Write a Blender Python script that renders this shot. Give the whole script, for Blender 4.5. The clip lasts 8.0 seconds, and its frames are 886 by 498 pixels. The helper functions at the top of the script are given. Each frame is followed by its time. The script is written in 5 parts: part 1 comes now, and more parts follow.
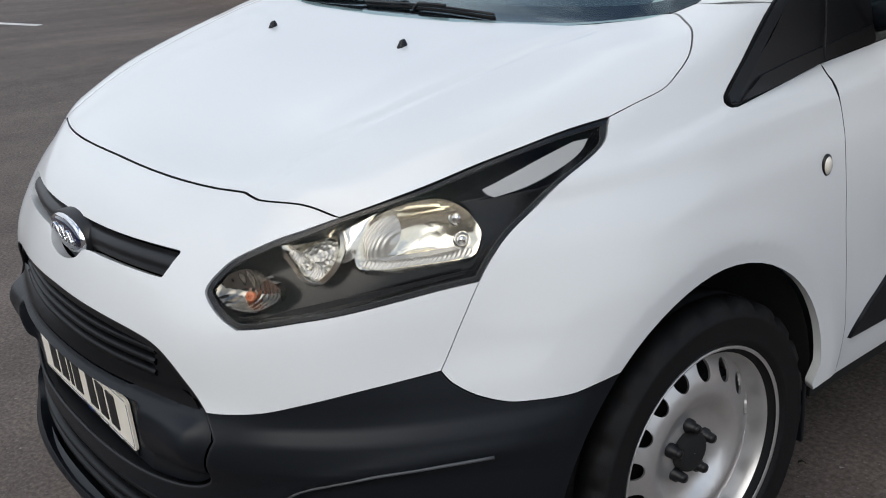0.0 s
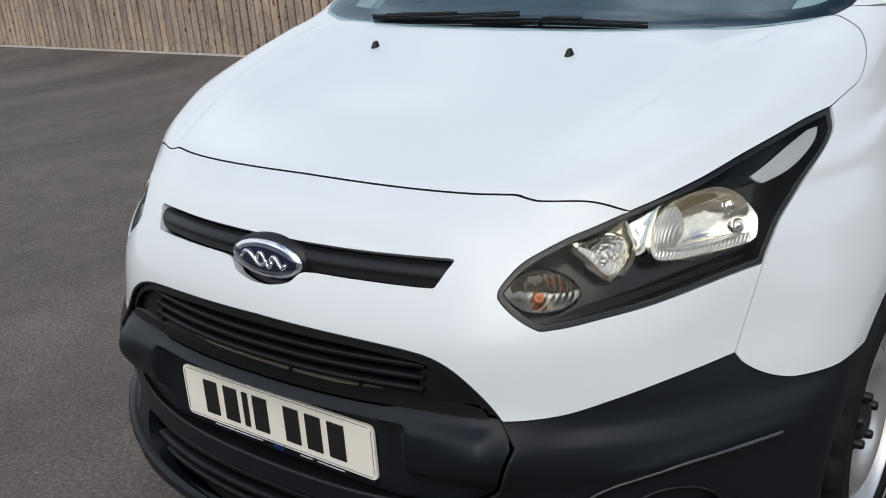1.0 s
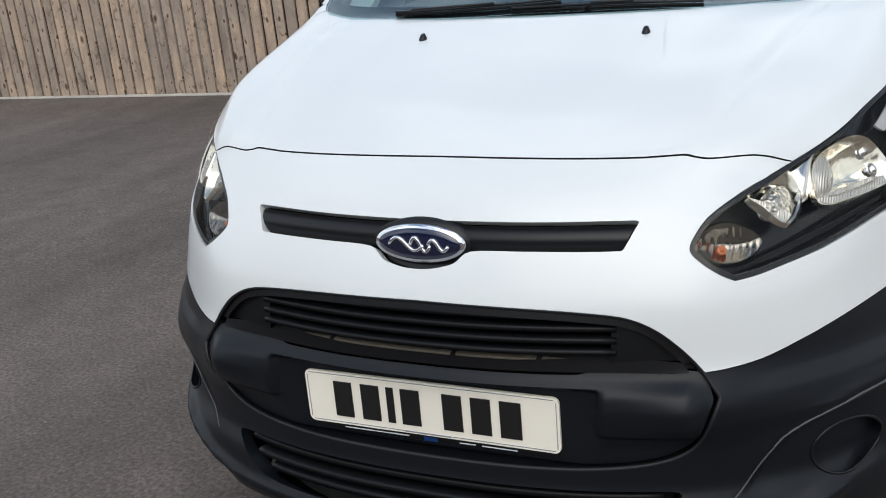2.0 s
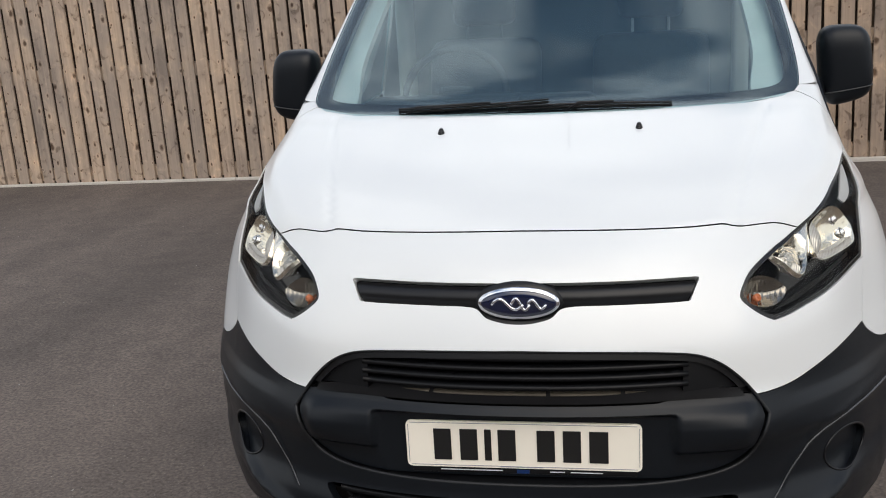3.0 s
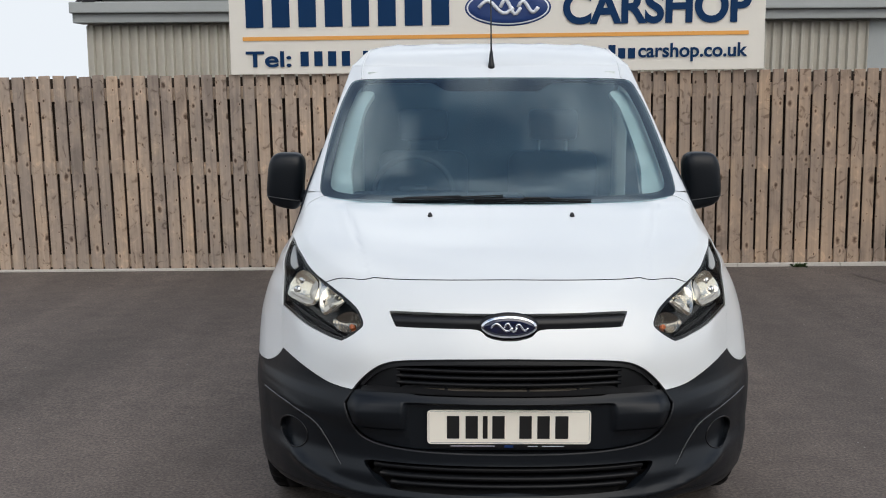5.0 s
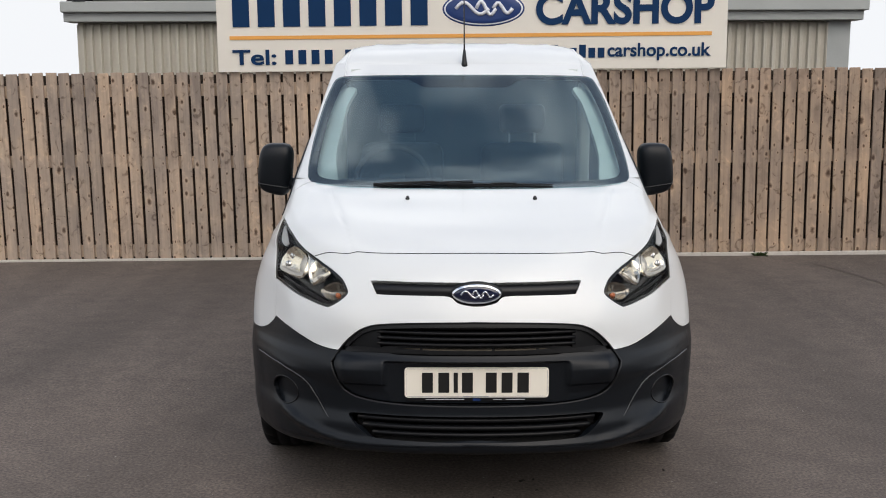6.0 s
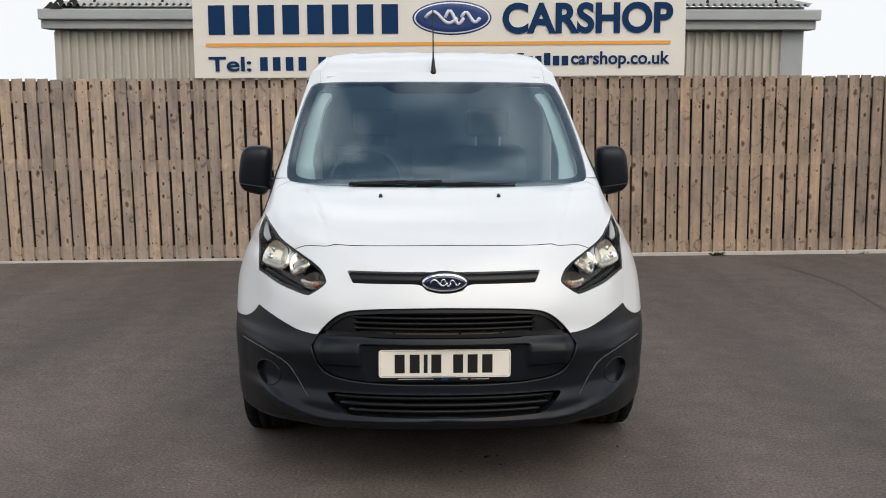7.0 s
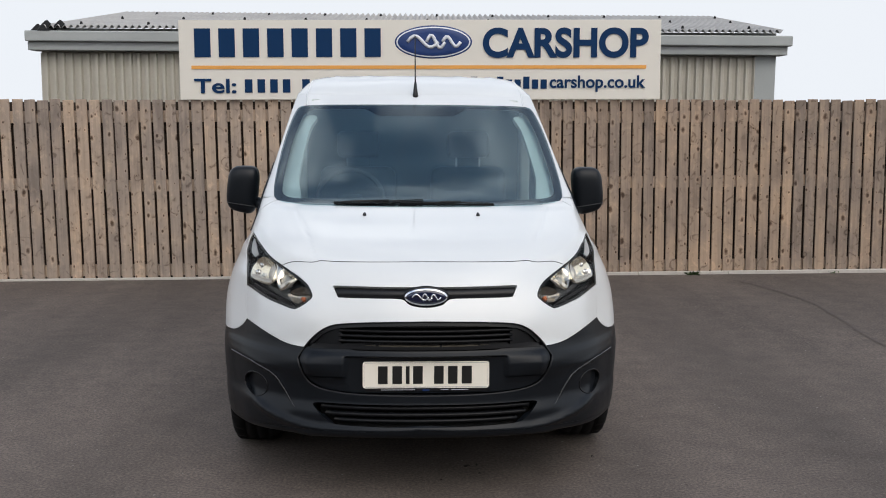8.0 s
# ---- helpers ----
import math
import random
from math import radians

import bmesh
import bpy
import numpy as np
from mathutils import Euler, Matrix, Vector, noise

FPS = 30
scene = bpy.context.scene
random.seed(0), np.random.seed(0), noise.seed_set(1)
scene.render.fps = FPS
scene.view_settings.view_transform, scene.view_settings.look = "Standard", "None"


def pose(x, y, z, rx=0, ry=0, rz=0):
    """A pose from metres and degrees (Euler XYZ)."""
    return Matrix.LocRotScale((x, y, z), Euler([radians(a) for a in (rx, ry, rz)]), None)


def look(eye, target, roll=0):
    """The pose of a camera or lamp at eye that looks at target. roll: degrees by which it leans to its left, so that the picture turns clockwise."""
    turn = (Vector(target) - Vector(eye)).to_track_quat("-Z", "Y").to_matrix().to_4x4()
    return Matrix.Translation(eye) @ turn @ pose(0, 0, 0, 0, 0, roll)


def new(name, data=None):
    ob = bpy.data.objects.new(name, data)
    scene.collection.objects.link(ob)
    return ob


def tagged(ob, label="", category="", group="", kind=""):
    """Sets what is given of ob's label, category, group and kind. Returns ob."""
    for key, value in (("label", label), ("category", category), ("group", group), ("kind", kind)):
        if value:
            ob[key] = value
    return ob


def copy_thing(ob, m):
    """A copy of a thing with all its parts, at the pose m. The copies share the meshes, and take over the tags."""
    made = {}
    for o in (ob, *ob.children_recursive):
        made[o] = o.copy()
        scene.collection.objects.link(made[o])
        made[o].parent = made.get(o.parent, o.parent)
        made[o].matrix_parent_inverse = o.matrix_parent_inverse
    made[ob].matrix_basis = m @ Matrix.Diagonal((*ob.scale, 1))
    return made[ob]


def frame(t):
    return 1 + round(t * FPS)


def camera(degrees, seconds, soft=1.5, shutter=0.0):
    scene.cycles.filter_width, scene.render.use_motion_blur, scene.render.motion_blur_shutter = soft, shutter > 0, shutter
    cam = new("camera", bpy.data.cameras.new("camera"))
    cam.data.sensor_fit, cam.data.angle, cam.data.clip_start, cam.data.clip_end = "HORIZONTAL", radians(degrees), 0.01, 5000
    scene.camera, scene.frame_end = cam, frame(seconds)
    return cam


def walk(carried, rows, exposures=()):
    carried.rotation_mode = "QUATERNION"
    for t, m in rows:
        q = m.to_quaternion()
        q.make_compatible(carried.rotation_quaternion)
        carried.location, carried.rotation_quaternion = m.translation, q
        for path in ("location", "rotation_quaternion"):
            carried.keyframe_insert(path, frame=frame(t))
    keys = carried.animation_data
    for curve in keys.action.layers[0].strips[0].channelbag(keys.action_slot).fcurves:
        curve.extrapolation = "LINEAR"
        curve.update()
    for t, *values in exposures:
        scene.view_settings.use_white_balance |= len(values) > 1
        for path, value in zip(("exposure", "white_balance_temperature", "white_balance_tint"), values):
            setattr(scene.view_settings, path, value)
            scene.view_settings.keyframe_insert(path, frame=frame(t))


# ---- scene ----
cam = camera(47.02, 8.0, soft=1.0)
walk(cam, [
    (0, pose(1.970, -0.502, 1.484, 68.66, 4.70, 51.79)),
    (0.5, pose(1.649, -0.843, 1.475, 69.38, 4.35, 43.50)),
    (1, pose(1.367, -1.146, 1.468, 70.48, 4.06, 37.25)),
    (1.5, pose(0.987, -1.391, 1.438, 70.71, 4.20, 27.71)),
    (1.7, pose(0.904, -1.443, 1.419, 70.91, 4.44, 26.19)),
    (2.8, pose(0.350, -1.913, 1.477, 73.64, 4.14, 12.44)),
    (3, pose(0.228, -2.048, 1.530, 75.19, 3.15, 9.67)),
    (3.5, pose(0.065, -2.305, 1.598, 79.31, 1.43, 6.27)),
    (4, pose(-0.035, -2.590, 1.573, 81.56, 0.66, 3.70)),
    (4.5, pose(-0.125, -2.844, 1.571, 81.61, 0.41, 2.18)),
    (4.7, pose(-0.166, -2.952, 1.578, 81.47, 0.23, 1.55)),
    (5.8, pose(-0.139, -3.491, 1.569, 81.26, 0.16, -0.08)),
    (6, pose(-0.136, -3.555, 1.564, 81.26, 0.02, -0.24)),
    (6.5, pose(-0.146, -3.681, 1.558, 81.25, 0.02, -0.77)),
    (7, pose(-0.139, -3.897, 1.561, 81.61, -0.10, -1.91)),
    (7.5, pose(-0.145, -4.005, 1.562, 82.27, -0.27, -2.63)),
    (8, pose(-0.148, -4.081, 1.567, 82.80, -0.35, -2.96)),
], [(0, .38, 6450, 8), (1.7, .51, 6370, 6), (3.0, .59, 6860, 9), (4.5, .45, 6490, 7), (6.0, .54, 6890, 10), (7.0, .57, 6890, 9), (8.0, .47, 6660, 9)])

# ---- world ----
from mathutils.geometry import delaunay_2d_cdt

world = bpy.data.worlds.new("sky")
scene.world = world
world.use_nodes = True
wn, wl = world.node_tree.nodes, world.node_tree.links
wn.clear()
SUN_DIR = Vector((0.30, -0.66, 0.72)).normalized()
sky = wn.new("ShaderNodeTexSky")
sky.sky_type, sky.sun_disc = "NISHITA", False
sky.sun_elevation = math.asin(SUN_DIR.z)
sky.sun_rotation = math.atan2(SUN_DIR.x, SUN_DIR.y)
sky.air_density, sky.dust_density, sky.ozone_density = 1.0, 0.8, 2.5
wco = wn.new("ShaderNodeTexCoord")
wno = wn.new("ShaderNodeTexNoise")
wno.inputs["Scale"].default_value, wno.inputs["Detail"].default_value = 2.6, 6.0
wno.inputs["Roughness"].default_value = 0.55
wl.new(wco.outputs["Generated"], wno.inputs["Vector"])
wra = wn.new("ShaderNodeValToRGB")
wra.color_ramp.elements[0].position, wra.color_ramp.elements[1].position = 0.45, 0.66
wl.new(wno.outputs["Fac"], wra.inputs["Fac"])
# haze thickens towards the horizon
wsp = wn.new("ShaderNodeSeparateXYZ")
wl.new(wco.outputs["Generated"], wsp.inputs[0])
whz = wn.new("ShaderNodeMapRange")
whz.inputs["From Min"].default_value, whz.inputs["From Max"].default_value = 0.84, 0.15
wl.new(wsp.outputs["Z"], whz.inputs["Value"])
wmx = wn.new("ShaderNodeMix")
wmx.data_type = "RGBA"
wl.new(wra.outputs["Color"], wmx.inputs["Factor"])
wl.new(sky.outputs["Color"], wmx.inputs["A"])
wmx.inputs["B"].default_value = (12.0, 12.6, 13.4, 1)
wmh = wn.new("ShaderNodeMix")
wmh.data_type = "RGBA"
wl.new(whz.outputs[0], wmh.inputs["Factor"])
wl.new(wmx.outputs["Result"], wmh.inputs["A"])
wmh.inputs["B"].default_value = (5.3, 5.6, 6.1, 1)
# thin cloud glows round the hidden sun
wdt = wn.new("ShaderNodeVectorMath")
wdt.operation = "DOT_PRODUCT"
wdt.inputs[1].default_value = SUN_DIR
wl.new(wco.outputs["Generated"], wdt.inputs[0])
wcl = wn.new("ShaderNodeMath")
wcl.operation = "MAXIMUM"
wcl.inputs[1].default_value = 0.0
wl.new(wdt.outputs["Value"], wcl.inputs[0])
wpw = wn.new("ShaderNodeMath")
wpw.operation = "POWER"
wpw.inputs[1].default_value = 14.0
wl.new(wcl.outputs[0], wpw.inputs[0])
wgl = wn.new("ShaderNodeMix")
wgl.data_type, wgl.blend_type = "RGBA", "ADD"
wl.new(wpw.outputs[0], wgl.inputs["Factor"])
wl.new(wmh.outputs["Result"], wgl.inputs["A"])
wgl.inputs["B"].default_value = (10.0, 9.0, 7.8, 1)
wbg = wn.new("ShaderNodeBackground")
wbg.inputs["Strength"].default_value = 0.115
wou = wn.new("ShaderNodeOutputWorld")
wl.new(wgl.outputs["Result"], wbg.inputs["Color"])
wl.new(wbg.outputs["Background"], wou.inputs["Surface"])

sun = new("sun", bpy.data.lights.new("sun", "SUN"))
sun.data.energy, sun.data.angle, sun.data.color = 0.50, radians(60), (1.0, 0.92, 0.82)
sun.matrix_world = look((0, 0, 0), -SUN_DIR)


# ---- materials ----
def material(name, colour, rough=0.5, metal=0.0, coat=0.0, coat_rough=0.03, grain=0.0, grain_scale=60.0, bump=0.0, bump_scale=200.0,
             patch=0.0, patch_scale=3.0, rough_var=0.0, per_piece=0.0, specular=0.5):
    """Principled surface with variation at two scales, fine relief and a piece-to-piece shift."""
    m = bpy.data.materials.new(name)
    m.use_nodes = True
    nt = m.node_tree
    n, l = nt.nodes, nt.links
    p = n["Principled BSDF"]
    p.inputs["Base Color"].default_value = (*colour, 1)
    p.inputs["Roughness"].default_value, p.inputs["Metallic"].default_value = rough, metal
    p.inputs["Coat Weight"].default_value, p.inputs["Coat Roughness"].default_value = coat, coat_rough
    p.inputs["Specular IOR Level"].default_value = specular
    co = n.new("ShaderNodeTexCoord")

    def noisy(scale, detail=5.0):
        t = n.new("ShaderNodeTexNoise")
        t.inputs["Scale"].default_value, t.inputs["Detail"].default_value = scale, detail
        l.new(co.outputs["Object"], t.inputs["Vector"])
        return t.outputs["Fac"]

    def maths(op, a, b):
        t = n.new("ShaderNodeMath")
        t.operation = op
        for s, v in zip(t.inputs, (a, b)):
            if isinstance(v, (int, float)):
                s.default_value = v
            else:
                l.new(v, s)
        return t.outputs[0]

    value = 1.0
    if grain:
        value = maths("ADD", 1.0 - grain / 2, maths("MULTIPLY", noisy(grain_scale), grain))
    if patch:
        value = maths("MULTIPLY", value, maths("ADD", 1.0 - patch / 2, maths("MULTIPLY", noisy(patch_scale, 4.0), patch)))
    if per_piece:
        oi = n.new("ShaderNodeObjectInfo")
        value = maths("MULTIPLY", value, maths("ADD", 1.0 - per_piece / 2, maths("MULTIPLY", oi.outputs["Random"], per_piece)))
    if value != 1.0:
        v = n.new("ShaderNodeVectorMath")
        v.operation = "SCALE"
        v.inputs[0].default_value = colour
        l.new(value, v.inputs["Scale"])
        l.new(v.outputs[0], p.inputs["Base Color"])
    if rough_var:
        l.new(maths("ADD", rough - rough_var / 2, maths("MULTIPLY", noisy(patch_scale * 4), rough_var)), p.inputs["Roughness"])
    if bump:
        b = n.new("ShaderNodeBump")
        b.inputs["Strength"].default_value, b.inputs["Distance"].default_value = bump, 0.002
        l.new(noisy(bump_scale, 3.0), b.inputs["Height"])
        l.new(b.outputs["Normal"], p.inputs["Normal"])
    return m


def glassy(name, tint, rough=0.0, ior=1.5, sheen=(1.0, 1.0, 1.0), gloss=None):
    """Thin clear sheet: tinted see-through with a Fresnel gloss."""
    m = bpy.data.materials.new(name)
    m.use_nodes = True
    n, l = m.node_tree.nodes, m.node_tree.links
    n.clear()
    a, b = n.new("ShaderNodeBsdfTransparent"), n.new("ShaderNodeBsdfGlossy")
    a.inputs["Color"].default_value = (*tint, 1)
    b.inputs["Color"].default_value = (*sheen, 1)
    b.inputs["Roughness"].default_value = rough
    f, x, o = n.new("ShaderNodeFresnel"), n.new("ShaderNodeMixShader"), n.new("ShaderNodeOutputMaterial")
    f.inputs["IOR"].default_value = ior
    if gloss is None:
        l.new(f.outputs[0], x.inputs[0])
    else:
        k = n.new("ShaderNodeMath")
        k.operation = "MULTIPLY"
        k.inputs[1].default_value = gloss
        l.new(f.outputs[0], k.inputs[0])
        l.new(k.outputs[0], x.inputs[0])
    l.new(a.outputs[0], x.inputs[1])
    l.new(b.outputs[0], x.inputs[2])
    l.new(x.outputs[0], o.inputs["Surface"])
    return m


M_PAINT = material("white_paint", (0.715, 0.73, 0.728), rough=0.42, coat=0.8, coat_rough=0.035, patch=0.02, patch_scale=2.0, bump=0.015, bump_scale=25)
M_PLASTIC = material("black_plastic", (0.0062, 0.0080, 0.0108), specular=0.26, rough=0.36, grain=0.3, grain_scale=300, bump=0.08, bump_scale=900, patch=0.25, patch_scale=5, rough_var=0.12)
M_SATIN = material("satin_black", (0.006, 0.006, 0.007), specular=0.35, rough=0.36, patch=0.3, patch_scale=8, rough_var=0.1)
M_GRILLE = material("grille_black", (0.0045, 0.0048, 0.0058), rough=0.42, patch=0.3, patch_scale=6, specular=0.24)
# black for painted-in shade of recesses and gaps, and for dark parts
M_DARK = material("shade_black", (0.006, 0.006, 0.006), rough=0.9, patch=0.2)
M_RUBBER = material("tyre_rubber", (0.0075, 0.0075, 0.008), specular=0.2, rough=0.62, grain=0.35, grain_scale=60, bump=0.2, bump_scale=300, patch=0.4, patch_scale=9)
M_STEEL = material("wheel_steel", (0.66, 0.65, 0.64), rough=0.36, metal=0.80, grain=0.10, grain_scale=80, patch=0.12, patch_scale=12, rough_var=0.05)
M_CHROME = material("chrome", (0.82, 0.82, 0.83), rough=0.06, metal=1.0)
M_REFLECTOR = material("lamp_reflector", (0.92, 0.87, 0.76), rough=0.17, metal=1.0)
M_DIMPLED = material("dimpled_lens", (0.40, 0.40, 0.385), rough=0.20, metal=0.7)
M_CLEAR = material("lamp_flutes", (0.62, 0.61, 0.585), rough=0.18, metal=0.55, bump=0.5, bump_scale=160)
M_BRIGHT = material("lamp_bright", (0.80, 0.78, 0.74), rough=0.14, metal=1.0)
M_DIM = material("indicator_bowl", (0.30, 0.285, 0.26), rough=0.08, metal=1.0)
M_LAMP_GREY = material("lamp_grey", (0.009, 0.009, 0.011), specular=0.15, rough=0.35, patch=0.2)
M_LAMP_BLACK = material("lamp_black", (0.009, 0.0098, 0.0122), specular=0.42, rough=0.19, patch=0.2)
M_LAMP_STRIP = material("lamp_strip", (0.42, 0.435, 0.46), rough=0.5, grain=0.1, grain_scale=300)
M_ORANGE = material("bulb_orange", (0.52, 0.15, 0.06), rough=0.2)
M_LENS = glassy("lens_clear", (0.96, 0.945, 0.91), ior=1.45, gloss=0.20)
M_SCREEN = glassy("screen_glass", (0.74, 0.89, 0.90), ior=1.86, sheen=(0.78, 0.91, 0.96))
M_FRIT = material("frit_black", (0.008, 0.008, 0.010), rough=0.25)
M_EDGE = material("grey_plastic_edge", (0.045, 0.047, 0.05), rough=0.5, patch=0.5, patch_scale=14)
# highlight of the bumper crease, put in as a paler grey
M_CREASE = material("crease_highlight", (0.062, 0.065, 0.070), rough=0.45, patch=0.5, patch_scale=14)
M_SURROUND = material("surround_black", (0.016, 0.017, 0.019), rough=0.45, specular=0.3, patch=0.4, patch_scale=9)
M_BLUE = material("badge_blue", (0.004, 0.008, 0.036), rough=0.15, coat=1.0)
M_PLATE = material("plate_white", (0.93, 0.87, 0.755), rough=0.30, patch=0.06, patch_scale=20)
M_INK = material("plate_black", (0.010, 0.010, 0.010), rough=0.4)
M_STRIP = material("beige_strip", (0.125, 0.105, 0.08), rough=0.7, grain=0.5, grain_scale=90, patch=0.5, patch_scale=30)
M_GREYINK = material("grey_ink", (0.25, 0.26, 0.30), rough=0.5)
M_TRIM = material("trim_grey_green", (0.66, 0.70, 0.68), rough=0.7, patch=0.1)
M_CABIN = material("cabin_black", (0.032, 0.035, 0.040), rough=0.7, grain=0.3, grain_scale=90)
M_SEAT = material("seat_cloth", (0.060, 0.065, 0.075), rough=0.9, grain=0.4, grain_scale=220, bump=0.3, bump_scale=500)
M_BULKHEAD = material("bulkhead_grey", (0.16, 0.19, 0.21), rough=0.6, grain=0.1, patch=0.3, patch_scale=3)
M_INDICATOR = material("repeater_lens", (0.75, 0.70, 0.62), rough=0.2, coat=0.6)



def filmy(name, colour, cover):
    """A thin dusty film: mostly clear, a little matt."""
    m = bpy.data.materials.new(name)
    m.use_nodes = True
    n, l = m.node_tree.nodes, m.node_tree.links
    n.clear()
    a, b = n.new("ShaderNodeBsdfTransparent"), n.new("ShaderNodeBsdfDiffuse")
    b.inputs["Color"].default_value = (*colour, 1)
    co, t, r = n.new("ShaderNodeTexCoord"), n.new("ShaderNodeTexNoise"), n.new("ShaderNodeMapRange")
    t.inputs["Scale"].default_value, t.inputs["Detail"].default_value = 2.5, 4.0
    r.inputs["From Min"].default_value, r.inputs["From Max"].default_value = 0.3, 0.7
    r.inputs["To Min"].default_value, r.inputs["To Max"].default_value = cover * 0.7, cover * 1.3
    x, o = n.new("ShaderNodeMixShader"), n.new("ShaderNodeOutputMaterial")
    l.new(co.outputs["Object"], t.inputs["Vector"])
    l.new(t.outputs["Fac"], r.inputs["Value"])
    l.new(r.outputs[0], x.inputs[0])
    l.new(a.outputs[0], x.inputs[1])
    l.new(b.outputs[0], x.inputs[2])
    l.new(x.outputs[0], o.inputs["Surface"])
    return m


M_FILM = filmy("screen_dust", (0.46, 0.67, 0.82), 0.06)


def fluted(m, scale):
    """Fine upright ribs pressed into a lamp glass."""
    n, l = m.node_tree.nodes, m.node_tree.links
    co, w_, b_ = n.new("ShaderNodeTexCoord"), n.new("ShaderNodeTexWave"), n.new("ShaderNodeBump")
    w_.inputs["Scale"].default_value = scale
    b_.inputs["Strength"].default_value, b_.inputs["Distance"].default_value = 0.6, 0.002
    l.new(co.outputs["Object"], w_.inputs["Vector"])
    l.new(w_.outputs["Fac"], b_.inputs["Height"])
    l.new(b_.outputs["Normal"], n["Principled BSDF"].inputs["Normal"])


def faceted(m, scale, strength, kind="CHEBYCHEV"):
    """Pressed facets, each tilted its own way."""
    n, l = m.node_tree.nodes, m.node_tree.links
    co, v_, b_ = n.new("ShaderNodeTexCoord"), n.new("ShaderNodeTexVoronoi"), n.new("ShaderNodeBump")
    v_.distance = kind
    v_.inputs["Scale"].default_value = scale
    b_.inputs["Strength"].default_value, b_.inputs["Distance"].default_value = strength, 0.006
    l.new(co.outputs["Object"], v_.inputs["Vector"])
    l.new(v_.outputs["Distance"], b_.inputs["Height"])
    l.new(b_.outputs["Normal"], n["Principled BSDF"].inputs["Normal"])


faceted(M_REFLECTOR, 24, 0.32)
faceted(M_DIMPLED, 130, 0.5, "EUCLIDEAN")
fluted(M_CLEAR, 75)
fluted(M_DIM, 28)


# ---- builders ----
def mesh_object(name, bm, mat, parent=None, smooth=True, label=""):
    me = bpy.data.meshes.new(name)
    bm.normal_update()
    bm.to_mesh(me)
    bm.free()
    me.materials.append(mat)
    if smooth:
        me.polygons.foreach_set("use_smooth", [True] * len(me.polygons))
    ob = new(name, me)
    ob.parent = parent
    if label:
        ob["label"] = label
    return ob


def part(name, bm, mat, parent, label="", smooth=True):
    return mesh_object(name, bm, mat, parent, smooth, label)


def thing(name, label, category, at=(0, 0, 0), group="", kind=""):
    ob = new(name)
    ob.location = at
    ob.empty_display_size = 0.2
    return tagged(ob, label, category, group, kind)


def box(bm, x0, x1, y0, y1, z0, z1, bevel=0.0, m=None, seg=2):
    r = bmesh.ops.create_cube(bm, size=1.0)["verts"]
    bmesh.ops.transform(bm, verts=r, matrix=Matrix.Translation(((x0 + x1) / 2, (y0 + y1) / 2, (z0 + z1) / 2)) @ Matrix.Diagonal((x1 - x0, y1 - y0, z1 - z0, 1)))
    if m is not None:
        bmesh.ops.transform(bm, verts=r, matrix=m)
    if bevel:
        bmesh.ops.bevel(bm, geom=list({e for v in r for e in v.link_edges}), offset=bevel, segments=seg, affect="EDGES", profile=0.5)


def tube(bm, pts, radius, seg=8, taper=None, cap=True):
    """A round bar along points."""
    pts = [Vector(p) for p in pts]
    rings = []
    for i, p in enumerate(pts):
        d = (pts[min(i + 1, len(pts) - 1)] - pts[max(i - 1, 0)]).normalized()
        s = d.cross(Vector((0.13, 0.31, 1.0))).normalized()
        u = s.cross(d)
        r = radius if taper is None else radius + (taper - radius) * i / (len(pts) - 1)
        rings.append([bm.verts.new(p + r * (math.cos(k * 2 * math.pi / seg) * s + math.sin(k * 2 * math.pi / seg) * u)) for k in range(seg)])
    for a, b in zip(rings, rings[1:]):
        for k in range(seg):
            bm.faces.new((a[k], a[(k + 1) % seg], b[(k + 1) % seg], b[k]))
    if cap:
        bm.faces.new(rings[0][::-1])
        bm.faces.new(rings[-1])


def spin(bm, profile, seg=48, m=Matrix(), closed=False):
    """Turn a profile of (radius, along) round the local x axis."""
    rings = []
    for k in range(seg):
        c, s = math.cos(2 * math.pi * k / seg), math.sin(2 * math.pi * k / seg)
        rings.append([bm.verts.new(m @ Vector((a, r * c, r * s))) for r, a in profile])
    last = len(profile) if closed else len(profile) - 1
    for k in range(seg):
        a, b = rings[k], rings[(k + 1) % seg]
        for i in range(last):
            j = (i + 1) % len(profile)
            bm.faces.new((a[i], a[j], b[j], b[i]))


# ---- the van's skin: level slices, each a rounded nose running into a flank ----
KZ = (.20, .30, .36, .42, .48, .55, .65, .74, .86, .93, .963, 1.0, 1.04, 1.08, 1.12, 1.165, 1.20, 1.35, 1.50, 1.65, 1.72)
KY = (.02, -.042, -.054, -.030, -.028, -.038, -.03, -.012, .045, .10, .150, .236, .356, .515, .706, .887, .975, 1.255, 1.525, 1.80, 1.93)
KD = (.70, .76, .79, .79, .80, .82, .86, .88, .88, .88, .87, .913, .877, .763, .575, .38, .31, .27, .25, .24, .22)
KX = (.86, .885, .893, .900, .904, .907, .909, .907, .893, .872, .862, .848, .835, .825, .815, .805, .797, .768, .742, .715, .70)
KN = (2.5, 2.4, 2.4, 2.4, 2.45, 2.4, 2.3, 2.3, 2.35, 2.4, 2.6, 2.95, 3.3, 3.4, 3.4, 3.2, 3.0, 2.7, 2.6, 2.6, 2.6)
AXLE_Y, AXLE_Z, TYRE_R = 0.885, 0.325, 0.325
REAR_AXLE_Y, TAIL_Y = 3.547, 4.36


